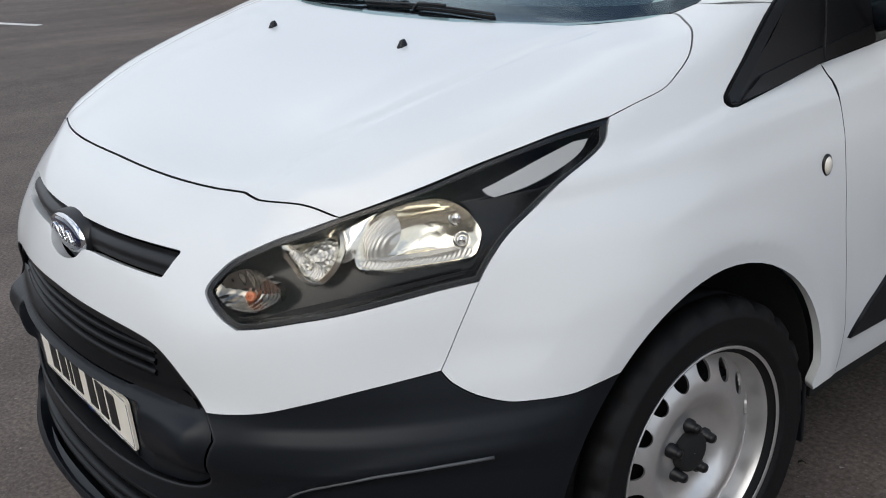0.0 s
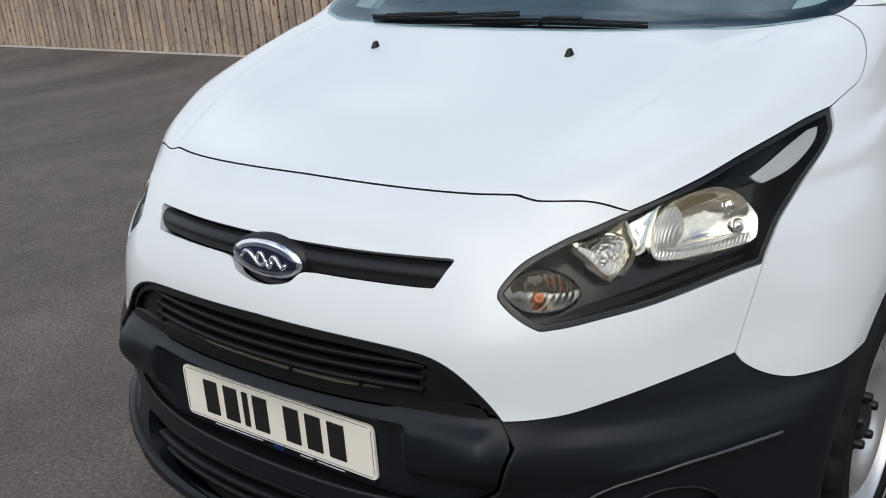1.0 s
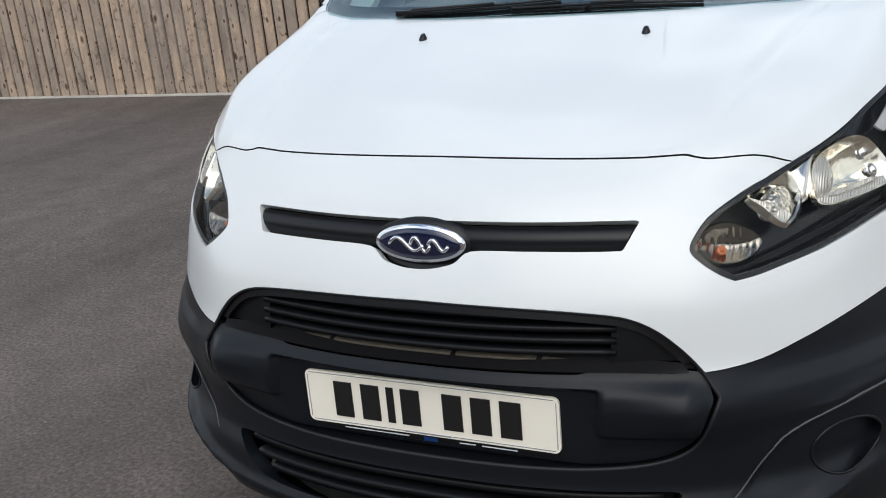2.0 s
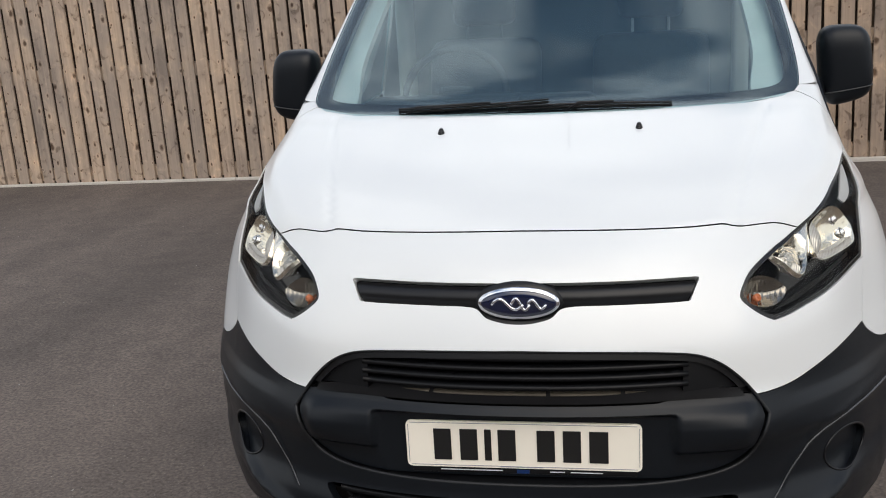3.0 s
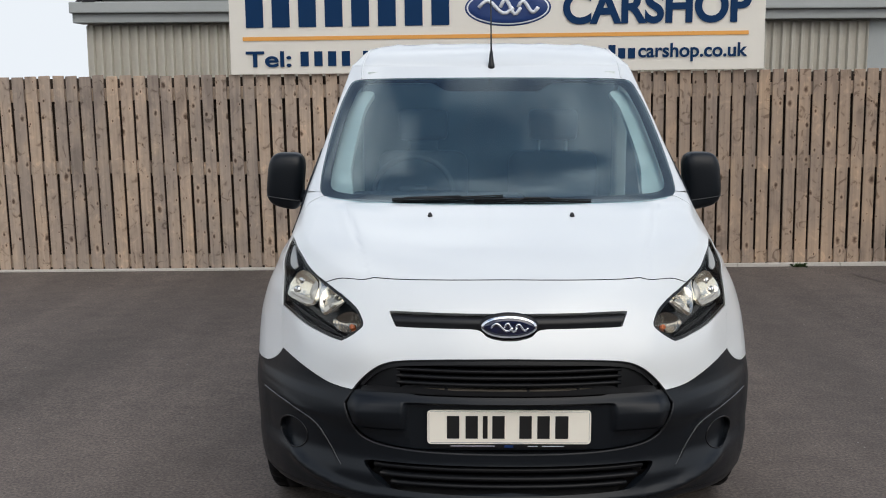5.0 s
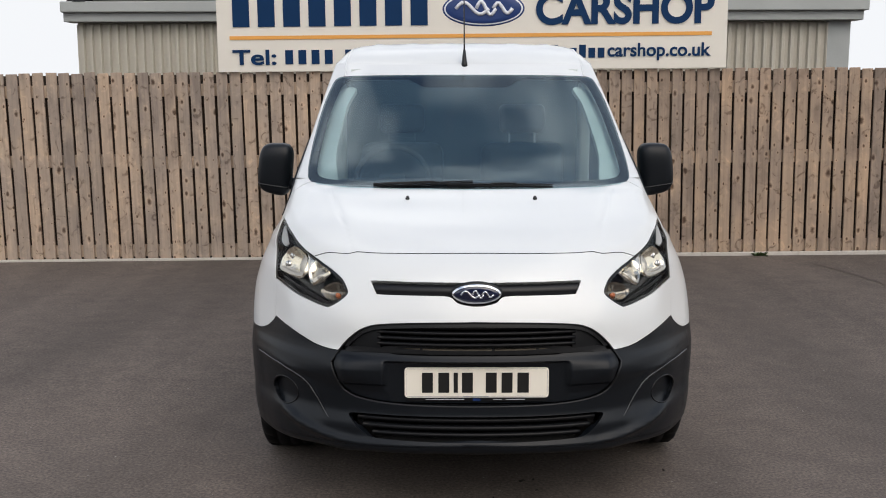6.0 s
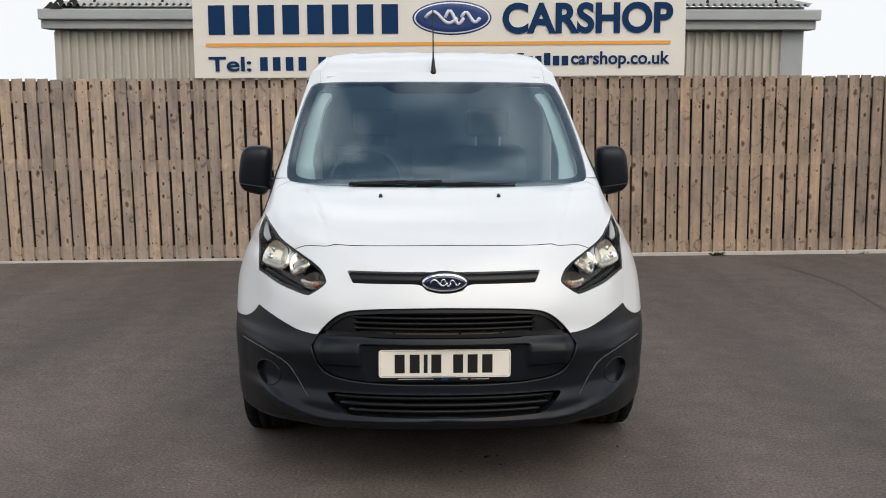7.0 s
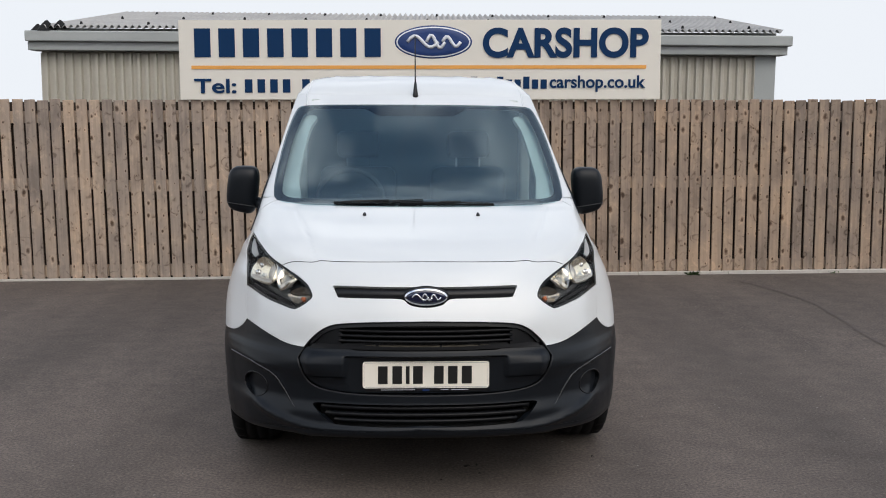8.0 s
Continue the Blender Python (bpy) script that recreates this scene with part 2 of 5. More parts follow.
def slopes(kx, ky):
    kx, ky = np.array(kx), np.array(ky)
    h, d = np.diff(kx), np.diff(ky) / np.diff(kx)
    m = np.zeros(len(kx))
    m[0], m[-1] = d[0], d[-1]
    for i in range(1, len(kx) - 1):
        if d[i - 1] * d[i] > 0:
            m[i] = 3 * (h[i - 1] + h[i]) / ((2 * h[i] + h[i - 1]) / d[i - 1] + (h[i] + 2 * h[i - 1]) / d[i])
    return kx, ky, h, m


def curve_at(z, table):
    kx, ky, h, m = table
    z = np.clip(z, kx[0], kx[-1])
    i = np.clip(np.searchsorted(kx, z) - 1, 0, len(kx) - 2)
    t = (z - kx[i]) / h[i]
    return (1 + 2 * t) * (1 - t) ** 2 * ky[i] + t * (1 - t) ** 2 * h[i] * m[i] + t * t * (3 - 2 * t) * ky[i + 1] + t * t * (t - 1) * h[i] * m[i + 1]


T_Y, T_D, T_X, T_N = (slopes(KZ, k) for k in (KY, KD, KX, KN))


def smooth01(v):
    v = np.clip(v, 0, 1)
    return v * v * (3 - 2 * v)


def skin(a, z):
    """Points of the skin: |a| below 1 goes round the nose, above 1 runs back along the flank in metres."""
    a, z = np.asarray(a, float), np.asarray(z, float)
    y0, d, xs, n = (curve_at(z, t) for t in (T_Y, T_D, T_X, T_N))
    side, u = np.sign(a), np.abs(a)
    th = np.clip(u, 0, 1) * math.pi / 2
    x = xs * np.sin(th) ** (2 / n)
    y = y0 + d * (1 - np.clip(np.cos(th), 0, 1) ** (2 / n)) + np.clip(u - 1, 0, None)
    k = np.exp(-((z - .76) / .13) ** 2) * (u < 1)
    y = y + k * (-.022 * np.exp(-((x - .49) / .12) ** 2) + .028 * np.exp(-((x - .79) / .08) ** 2))
    y = y - .030 * np.exp(-((x - .50) / .09) ** 2) * np.exp(-((z - .575) / .055) ** 2) * (u < 1)
    # the bumper's belt below its upper edge, and its lip above the ground
    belt = smooth01((.607 - z) / .018 + .5) * smooth01((z - .535) / .030 + .5)
    y = y - .010 * belt * smooth01((x - .54) / .10) * smooth01((.90 - x) / .04) * (u < 1)
    zb = np.interp(x, (0, .44, .55, .66, .74), (.318, .306, .320, .350, .385))
    y = y - .026 * np.exp(-((z - zb + .004) / .020) ** 2) * smooth01((.82 - x) / .14) * (u < 1)
    # hollow round the fog lamps, under a sharp crease
    zk = np.interp(x, (.53, .544, .568, .596, .624, .655, .703, .749, .805, .843), (.35, .382, .412, .458, .494, .514, .531, .545, .551, .553))
    under = smooth01((zk + .003 - z) / .016) * smooth01((z - .335) / .10) * smooth01((x - .53) / .07)
    y = y + (.013 * under - .004 * np.exp(-((z - zk - .012) / .014) ** 2) * smooth01((x - .55) / .06)) * (u < 1) * smooth01((.90 - x) / .08)
    # the raised middle of the bonnet, with its two soft creases
    crease = .468 + .23 * (y - .236)
    rise = (.006 * smooth01((crease - x) / .10 + .5) - .0028 * np.exp(-((crease - x) / .011) ** 2)) * smooth01((z - .955) / .02) * smooth01((1.16 - z) / .02)
    shoulder = smooth01((z - np.interp(x, (.55, .613, .69, .756, .793), (.930, .945, .982, 1.024, 1.042))) / .05)
    z2 = z + rise + .013 * shoulder * smooth01((x - .36) / .2) * smooth01((.80 - x) / .10) * smooth01((1.155 - z) / .04) * (u < 1)
    # swollen wheel arches: a broad creased flare with a second edge round the opening
    for wy in (AXLE_Y, REAR_AXLE_Y):
        r = np.hypot(y - wy + .003, z - .383)
        fade = smooth01((wy + .10 - y) / .30)
        flare = (.009 * np.clip((.63 - r) / .14, 0, 1) ** 1.3 + .045 * np.clip(.485 - r, 0, .09)) * fade + .005 * smooth01((.47 - r) / .07) * (1 - fade)
        x = x + (flare + .006 * smooth01((.54 - r) / .14) - .11 * np.clip(.40 - r, 0, None)) * smooth01((x - .78) / .08) * (r < .66)
    # shoulder crease running forward from the foot of the side glass
    zc = .990 + .14 * (np.minimum(y, 1.0) - .879)
    x = x - .006 * smooth01((z - zc) / .022 + .5) * smooth01((y - .66) / .2) * smooth01((x - .795) / .03)
    # waist groove along the doors
    x = x - .012 * np.exp(-((z - .62) / .10) ** 2) * smooth01((y - 1.35) / .3) * smooth01((3.0 - y) / .3)
    return np.stack([side * x, y, z2], -1)


def ax(x, z):
    """The skin's coordinate for a place given by its sideways distance."""
    xs, n = curve_at(z, T_X), curve_at(z, T_N)
    return math.copysign(math.asin(min(1, (abs(x) / xs)) ** (n / 2)) / (math.pi / 2), x)


def ay(y, z):
    """The same for a place on the corner or flank given by its distance back."""
    y0, d, n = curve_at(z, T_Y), curve_at(z, T_D), curve_at(z, T_N)
    c = (y - y0) / d
    return 1 + (c - 1) * d if c >= 1 else math.acos((1 - max(c, 0)) ** (n / 2)) / (math.pi / 2)


def skin_normal(a, z):
    e = 1e-3
    du = skin(a + e, z) - skin(a - e, z)
    dv = skin(a, z + e) - skin(a, z - e)
    nn = np.cross(du, dv)
    return nn / np.maximum(np.linalg.norm(nn, axis=-1, keepdims=True), 1e-9)


def rounded(points, steps=6, closed=True, sharp=()):
    """A smooth line through points; those named in sharp stay corners."""
    p = [np.array(q, float) for q in points]
    n, out = len(p), []
    for i in range(n if closed else n - 1):
        a, b = p[i], p[(i + 1) % n]
        before = p[i - 1] if (i > 0 or closed) else a
        after = p[(i + 2) % n] if (i + 2 < n or closed) else b
        ta = (b - a) if i in sharp else (b - before) / 2
        tb = (b - a) if (i + 1) % n in sharp else (after - a) / 2
        la = np.linalg.norm(b - a)
        for t_, o_ in ((ta, 0), (tb, 1)):
            ln = np.linalg.norm(t_)
            if ln > 1e-9:
                t_ *= min(1.0, 1.2 * la / ln)
        for s in range(steps):
            t = s / steps
            out.append((2 * t ** 3 - 3 * t ** 2 + 1) * a + (t ** 3 - 2 * t ** 2 + t) * ta + (3 * t ** 2 - 2 * t ** 3) * b + (t ** 3 - t ** 2) * tb)
    if not closed:
        out.append(p[-1])
    return out


def shrink(poly, g):
    """Move a closed outline inwards by g."""
    p = np.array(poly)
    area = 0.5 * np.sum(p[:, 0] * np.roll(p[:, 1], -1) - np.roll(p[:, 0], -1) * p[:, 1])
    t = np.roll(p, -1, 0) - np.roll(p, 1, 0)
    nrm = np.stack([-t[:, 1], t[:, 0]], 1)
    nrm /= np.maximum(np.linalg.norm(nrm, axis=1, keepdims=True), 1e-9)
    return p + nrm * g * (1 if area > 0 else -1)


def within(poly, q):
    """Which of the points q lie inside a closed outline."""
    x, y = q[:, 0], q[:, 1]
    hit = np.zeros(len(q), bool)
    for (x1, y1), (x2, y2) in zip(poly, np.roll(poly, -1, 0)):
        c = (y1 > y) != (y2 > y)
        hit ^= c & (x < (x2 - x1) * (y - y1) / (y2 - y1 + 1e-30) + x1)
    return hit


def fill(outline, holes, step, scale):
    """Triangles that fill an outline with holes; scale makes the skin's coordinates metric."""

    sc = np.array(scale)
    loops = [np.array(l) * sc for l in (outline, *holes)]
    verts, edges = [], []
    for lp in loops:
        o = len(verts)
        verts += [tuple(v) for v in lp]
        edges += [(o + i, o + (i + 1) % len(lp)) for i in range(len(lp))]
    lo, hi = loops[0].min(0), loops[0].max(0)
    gx, gy = np.meshgrid(np.arange(lo[0], hi[0], step), np.arange(lo[1], hi[1], step * .95))
    gx[1::2] += step / 2
    g = np.stack([gx.ravel(), gy.ravel()], 1)
    ok = within(loops[0], g)
    for h in loops[1:]:
        ok &= ~within(h, g)
    g = g[ok]
    edge_pts = np.concatenate(loops)
    if len(g):
        near = np.array([np.min(np.sum((edge_pts - q) ** 2, 1)) for q in g])
        g = g[near > (step * .5) ** 2]
    verts += [tuple(v) for v in g]
    v2, _, f2, *_ = delaunay_2d_cdt([Vector(v) for v in verts], edges, [], 0, 1e-6)
    v2 = np.array([tuple(v) for v in v2])
    f2 = [f for f in f2]
    cen = np.array([v2[list(f)].mean(0) for f in f2])
    keep = within(loops[0], cen)
    for h in loops[1:]:
        keep &= ~within(h, cen)
    return v2 / sc, [f for f, k in zip(f2, keep) if k]


def panel(name, outline, mat, parent, holes=(), step=.03, scale=(1.3, 1.0), thick=.014, gap=.0, push=0.0, label="", lift=skin, rim_mat=None):
    """A sheet of the skin with a turned-in rim."""
    if gap:
        o = np.array(outline) * np.array(scale)
        outline = shrink(o, gap) / np.array(scale)
    uv, faces = fill(outline, holes, step, scale)
    a, z = uv[:, 0], uv[:, 1]
    pos = lift(a, z)
    e = 1e-3
    nn = np.cross(lift(a + e, z) - lift(a - e, z), lift(a, z + e) - lift(a, z - e))
    nn /= np.maximum(np.linalg.norm(nn, axis=-1, keepdims=True), 1e-9)
    pos = pos + nn * push
    faces = [tuple(f) for f in faces]
    count = {}
    for f in faces:
        for i in range(3):
            k = (f[i], f[(i + 1) % 3])
            count[tuple(sorted(k))] = count.get(tuple(sorted(k)), []) + [k]
    rim = [k[0] for k in count.values() if len(k) == 1]
    vs, ns = list(pos), list(nn)
    n0, idx = len(pos), {}
    for i in {i for k in rim for i in k}:
        idx[i] = len(vs)
        vs += [pos[i], pos[i] - nn[i] * thick]
        ns += [None, None]
    out = faces + [(idx[q], idx[p], idx[p] + 1, idx[q] + 1) for p, q in rim]
    me = bpy.data.meshes.new(name)
    me.from_pydata([tuple(v) for v in vs], [], out)
    me.materials.append(mat)
    if rim_mat:
        me.materials.append(rim_mat)
        me.polygons.foreach_set("material_index", [0] * len(faces) + [1] * (len(out) - len(faces)))
    me.polygons.foreach_set("use_smooth", [True] * len(me.polygons))
    me.update()
    auto = [tuple(v.normal) for v in me.vertices]
    me.normals_split_custom_set_from_vertices([tuple(n) if n is not None else auto[i] for i, n in enumerate(ns)])
    ob = new(name, me)
    ob.parent = parent
    if label:
        ob["label"] = label
    return ob


def xz(points):
    return [(ax(x, z), z) for x, z in points]


def yz(points):
    return [(ay(y, z), z) for y, z in points]


def flip(points):
    return [(-a, z) for a, z in points]


def mirrored(half):
    """A closed outline from its right half, given from the middle's top round to the middle's foot."""
    return list(half) + [(-a, z) for a, z in half[::-1] if abs(a) > 1e-6]


# ---- ground, fence, shed ----
FENCE_Y, FENCE_SLOPE, TILT = 6.2, -0.04, 0.0165


def ground_z(x, y):
    return (-.035 + TILT * np.clip(x, -14, 14)) * smooth01((np.asarray(y, float) - 1.2) / 4.6)


def fence_y(x):
    return FENCE_Y + FENCE_SLOPE * x


def asphalt():
    m = material("asphalt", (0.113, 0.090, 0.076), rough=0.85, grain=0.6, grain_scale=60, patch=0.45, patch_scale=0.35, bump=0.7, bump_scale=140, rough_var=0.15)
    n, l = m.node_tree.nodes, m.node_tree.links
    p = n["Principled BSDF"]
    old = p.inputs["Base Color"].links[0].from_socket
    co = n.new("ShaderNodeTexCoord")
    # brushed streaks of the laying, and pale specks of stone
    mp = n.new("ShaderNodeMapping")
    mp.inputs["Rotation"].default_value, mp.inputs["Scale"].default_value = (0, 0, -0.10), (0.95, 0.11, 1)
    st = n.new("ShaderNodeTexNoise")
    st.inputs["Scale"].default_value, st.inputs["Detail"].default_value = 1.2, 6
    l.new(co.outputs["Object"], mp.inputs["Vector"])
    l.new(mp.outputs["Vector"], st.inputs["Vector"])
    r = n.new("ShaderNodeMapRange")
    r.inputs["From Min"].default_value, r.inputs["From Max"].default_value = 0.3, 0.75
    r.inputs["To Min"].default_value, r.inputs["To Max"].default_value = 0.62, 1.24
    l.new(st.outputs["Fac"], r.inputs["Value"])
    v = n.new("ShaderNodeVectorMath")
    v.operation = "SCALE"
    l.new(old, v.inputs[0])
    l.new(r.outputs[0], v.inputs["Scale"])
    md = n.new("ShaderNodeTexNoise")
    md.inputs["Scale"].default_value, md.inputs["Detail"].default_value, md.inputs["Roughness"].default_value = 5.0, 9, 0.7
    l.new(co.outputs["Object"], md.inputs["Vector"])
    mr = n.new("ShaderNodeMapRange")
    mr.inputs["From Min"].default_value, mr.inputs["From Max"].default_value = 0.3, 0.7
    mr.inputs["To Min"].default_value, mr.inputs["To Max"].default_value = 0.78, 1.22
    l.new(md.outputs["Fac"], mr.inputs["Value"])
    v0 = v
    v = n.new("ShaderNodeVectorMath")
    v.operation = "SCALE"
    l.new(v0.outputs[0], v.inputs[0])
    l.new(mr.outputs[0], v.inputs["Scale"])
    # coarse stone grain with open pits
    gr = n.new("ShaderNodeTexNoise")
    gr.inputs["Scale"].default_value, gr.inputs["Detail"].default_value, gr.inputs["Roughness"].default_value = 75.0, 3, 0.65
    l.new(co.outputs["Object"], gr.inputs["Vector"])
    gm = n.new("ShaderNodeMapRange")
    gm.inputs["From Min"].default_value, gm.inputs["From Max"].default_value = 0.34, 0.64
    gm.inputs["To Min"].default_value, gm.inputs["To Max"].default_value = 0.60, 1.36
    l.new(gr.outputs["Fac"], gm.inputs["Value"])
    v1 = v
    v = n.new("ShaderNodeVectorMath")
    v.operation = "SCALE"
    l.new(v1.outputs[0], v.inputs[0])
    l.new(gm.outputs[0], v.inputs["Scale"])
    vo = n.new("ShaderNodeTexVoronoi")
    vo.inputs["Scale"].default_value = 45
    l.new(co.outputs["Object"], vo.inputs["Vector"])
    sp = n.new("ShaderNodeMapRange")
    sp.inputs["From Min"].default_value, sp.inputs["From Max"].default_value = 0.16, 0.08
    l.new(vo.outputs["Distance"], sp.inputs["Value"])
    mx = n.new("ShaderNodeMix")
    mx.data_type = "RGBA"
    mx.inputs["B"].default_value = (0.24, 0.215, 0.20, 1)
    sc = n.new("ShaderNodeMath")
    sc.operation = "MULTIPLY"
    sc.inputs[1].default_value = 0.5
    l.new(sp.outputs[0], sc.inputs[0])
    l.new(sc.outputs[0], mx.inputs["Factor"])
    l.new(v.outputs[0], mx.inputs["A"])
    l.new(mx.outputs["Result"], p.inputs["Base Color"])
    return m


M_ASPHALT = asphalt()
bm = bmesh.new()
gxs = [-2500, -400, -80, -30, *np.arange(-16, 16.1, 1.0), 30, 80, 400, 2500]
gys = [-2500, -400, -80, -30, *np.arange(-12, 5.7, 0.8), 5.8, 6.0, 6.2, 6.4, 7.2, 9.0, 12.0, 30, 80, 400, 2500]
grid = [[bm.verts.new((x, y, float(ground_z(x, y)) + .030 * float(smooth01((y - 5.6) / .8)))) for x in gxs] for y in gys]
for r0, r1 in zip(grid, grid[1:]):
    for i in range(len(gxs) - 1):
        bm.faces.new((r0[i], r0[i + 1], r1[i + 1], r1[i]))
tagged(mesh_object("ground", bm, M_ASPHALT), "dark grey brushed asphalt of a car yard", "ground", kind="structure")

M_LINE = material("line_paint", (0.62, 0.61, 0.58), rough=0.7, grain=0.5, grain_scale=60, patch=0.4, patch_scale=5)
bm = bmesh.new()
box(bm, -2.4, 0, -.05, .05, -.03, .006)
line = mesh_object("parking_line", bm, M_LINE, smooth=False)
line.location, line.rotation_euler = (-11.1, 3.3, float(ground_z(-11.1, 3.3))), (0, .0165, .345)
tagged(line, "worn white painted parking line on asphalt", "road marking", kind="structure")

M_CRACK = material("crack_fill", (0.094, 0.077, 0.067), rough=0.9, grain=0.4, grain_scale=90)


def crack(points, width, seed):
    rnd = random.Random(seed)
    bm_ = bmesh.new()
    pts = [(p[0], p[1]) for p in rounded(points, 8, False)]
    rows = []
    for i, (x, y) in enumerate(pts):
        d = Vector((pts[min(i + 1, len(pts) - 1)][0] - pts[max(i - 1, 0)][0], pts[min(i + 1, len(pts) - 1)][1] - pts[max(i - 1, 0)][1])).normalized()
        w = width * rnd.uniform(.4, 1.3)
        x, y = x + rnd.uniform(-.015, .015), y + rnd.uniform(-.015, .015)
        q = [(x - d.y * w, y + d.x * w), (x + d.y * w, y - d.x * w)]
        rows.append([bm_.verts.new((u, v, float(ground_z(u, v)) + .004)) for u, v in q])
    for a_, b_ in zip(rows, rows[1:]):
        bm_.faces.new((a_[0], a_[1], b_[1], b_[0]))
    return tagged(mesh_object("asphalt_joint", bm_, M_CRACK), "dark sealed joint line in the asphalt", "ground joint", kind="structure")


crack([(3.2, 5.9), (3.4, 5.1), (3.5, 4.4), (3.42, 3.6), (3.35, 2.8), (3.4, 1.5)], .013, 3)
crack([(-1.2, -1.2), (-2.6, -1.0), (-4.2, -1.15), (-6.0, -.9)], .004, 4)

# weathered boards
def timber(name, colour):
    m = bpy.data.materials.new(name)
    m.use_nodes = True
    n, l = m.node_tree.nodes, m.node_tree.links
    p = n["Principled BSDF"]
    p.inputs["Roughness"].default_value = 0.85
    p.inputs["Specular IOR Level"].default_value = 0.25
    co, oi = n.new("ShaderNodeTexCoord"), n.new("ShaderNodeObjectInfo")
    off = n.new("ShaderNodeVectorMath")
    off.operation = "MULTIPLY_ADD"
    cb = n.new("ShaderNodeCombineXYZ")
    for s in cb.inputs:
        l.new(oi.outputs["Random"], s)
    off.inputs[1].default_value = (37, 11, 53)
    l.new(cb.outputs[0], off.inputs[0])
    l.new(co.outputs["Object"], off.inputs[2])

    def mapped(scale, kind="noise", detail=5.0, dist=0.0):
        mp_ = n.new("ShaderNodeMapping")
        mp_.inputs["Scale"].default_value = scale
        l.new(off.outputs[0], mp_.inputs["Vector"])
        t = n.new("ShaderNodeTexNoise" if kind == "noise" else "ShaderNodeTexVoronoi")
        t.inputs["Scale"].default_value = 1.0
        if kind == "noise":
            t.inputs["Detail"].default_value, t.inputs["Distortion"].default_value = detail, dist
        l.new(mp_.outputs[0], t.inputs["Vector"])
        return t.outputs["Fac" if kind == "noise" else "Distance"]

    def ramp(src, stops):
        r_ = n.new("ShaderNodeValToRGB")
        e = r_.color_ramp.elements
        while len(e) < len(stops):
            e.new(0.5)
        for k, (pos, c) in zip(e, stops):
            k.position, k.color = pos, (*c, 1)
        l.new(src, r_.inputs["Fac"])
        return r_.outputs["Color"]

    def mixed(kind, fac, a, b):
        x_ = n.new("ShaderNodeMix")
        x_.data_type, x_.blend_type = "RGBA", kind
        if isinstance(fac, float):
            x_.inputs["Factor"].default_value = fac
        else:
            l.new(fac, x_.inputs["Factor"])
        l.new(a, x_.inputs["A"])
        l.new(b, x_.inputs["B"])
        return x_.outputs["Result"]

    c = np.array(colour)
    grainy = ramp(mapped((46, 46, 1.5), dist=0.5), [(.25, c * .80), (.55, c), (.8, c * 1.14)])
    stain = ramp(mapped((5, 5, 2.6), detail=7.0), [(.33, (.70, .70, .715)), (.44, (.92, .915, .92)), (.55, (1.03, 1.01, .985)), (.66, (1.20, 1.14, 1.06))])
    col = mixed("MULTIPLY", 1.0, grainy, stain)
    tone = ramp(oi.outputs["Random"], [(0, (.84, .845, .85)), (.35, (.96, .96, .96)), (.7, (1.05, 1.02, .98)), (1, (1.15, 1.10, 1.03))])
    col = mixed("MULTIPLY", 1.0, col, tone)
    mk = n.new("ShaderNodeMapping")
    mk.inputs["Scale"].default_value, mk.inputs["Rotation"].default_value = (8.5, 1, 4.6), (math.pi / 2, 0.5, 0)
    l.new(off.outputs[0], mk.inputs["Vector"])
    kv = n.new("ShaderNodeTexVoronoi")
    kv.voronoi_dimensions = "2D"
    kv.inputs["Scale"].default_value = 1.0
    l.new(mk.outputs[0], kv.inputs["Vector"])
    wob = n.new("ShaderNodeMath")
    wob.operation = "MULTIPLY_ADD"
    l.new(mapped((26, 26, 34)), wob.inputs[0])
    wob.inputs[1].default_value = 0.20
    size = n.new("ShaderNodeSeparateColor")
    l.new(kv.outputs["Color"], size.inputs[0])
    grow = n.new("ShaderNodeMapRange")
    grow.inputs["To Min"].default_value, grow.inputs["To Max"].default_value = 0.8, 4.4
    l.new(size.outputs[0], grow.inputs["Value"])
    far = n.new("ShaderNodeMath")
    far.operation = "MULTIPLY"
    l.new(kv.outputs["Distance"], far.inputs[0])
    l.new(grow.outputs[0], far.inputs[1])
    l.new(far.outputs[0], wob.inputs[2])
    knots = ramp(wob.outputs[0], [(.150, (.26, .21, .18)), (.185, (.42, .37, .34)), (.235, (.76, .73, .71)), (.29, (1.20, 1.17, 1.12)), (.44, (1, 1, 1))])
    col = mixed("MULTIPLY", 1.0, col, knots)
    swirl = ramp(mapped((11, 11, 9), detail=2.5, dist=1.6), [(.30, (.50, .47, .46)), (.37, (.86, .85, .84)), (.44, (1, 1, 1)), (.60, (1, 1, 1)), (.70, (1.24, 1.20, 1.15))])
    col = mixed("MULTIPLY", 0.9, col, swirl)
    l.new(col, p.inputs["Base Color"])
    b = n.new("ShaderNodeBump")
    b.inputs["Strength"].default_value, b.inputs["Distance"].default_value = 0.4, 0.003
    l.new(mapped((80, 80, 3), dist=0.6), b.inputs["Height"])
    l.new(b.outputs["Normal"], p.inputs["Normal"])
    return m


M_BOARD = timber("fence_board", (0.410, 0.330, 0.270))
M_BOARD_OLD = timber("fence_board_old", (0.345, 0.269, 0.213))
M_RAIL = timber("fence_rail", (0.20, 0.15, 0.11))
# back boards' timber darkened to hold the deep shade of the gaps
M_GAP_SHADE = timber("fence_gap_shade", (0.055, 0.042, 0.032))
M_KERB = material("kerb_concrete", (0.50, 0.465, 0.42), rough=0.9, grain=0.35, grain_scale=60, patch=0.3, patch_scale=4, bump=0.4, bump_scale=90)

FENCE_H = 1.785


def fence_stretch(x):
    """The top stays nearly level while the ground falls away."""
    return (1.803 - .0103 * min(max(x, -7), 6)) / FENCE_H


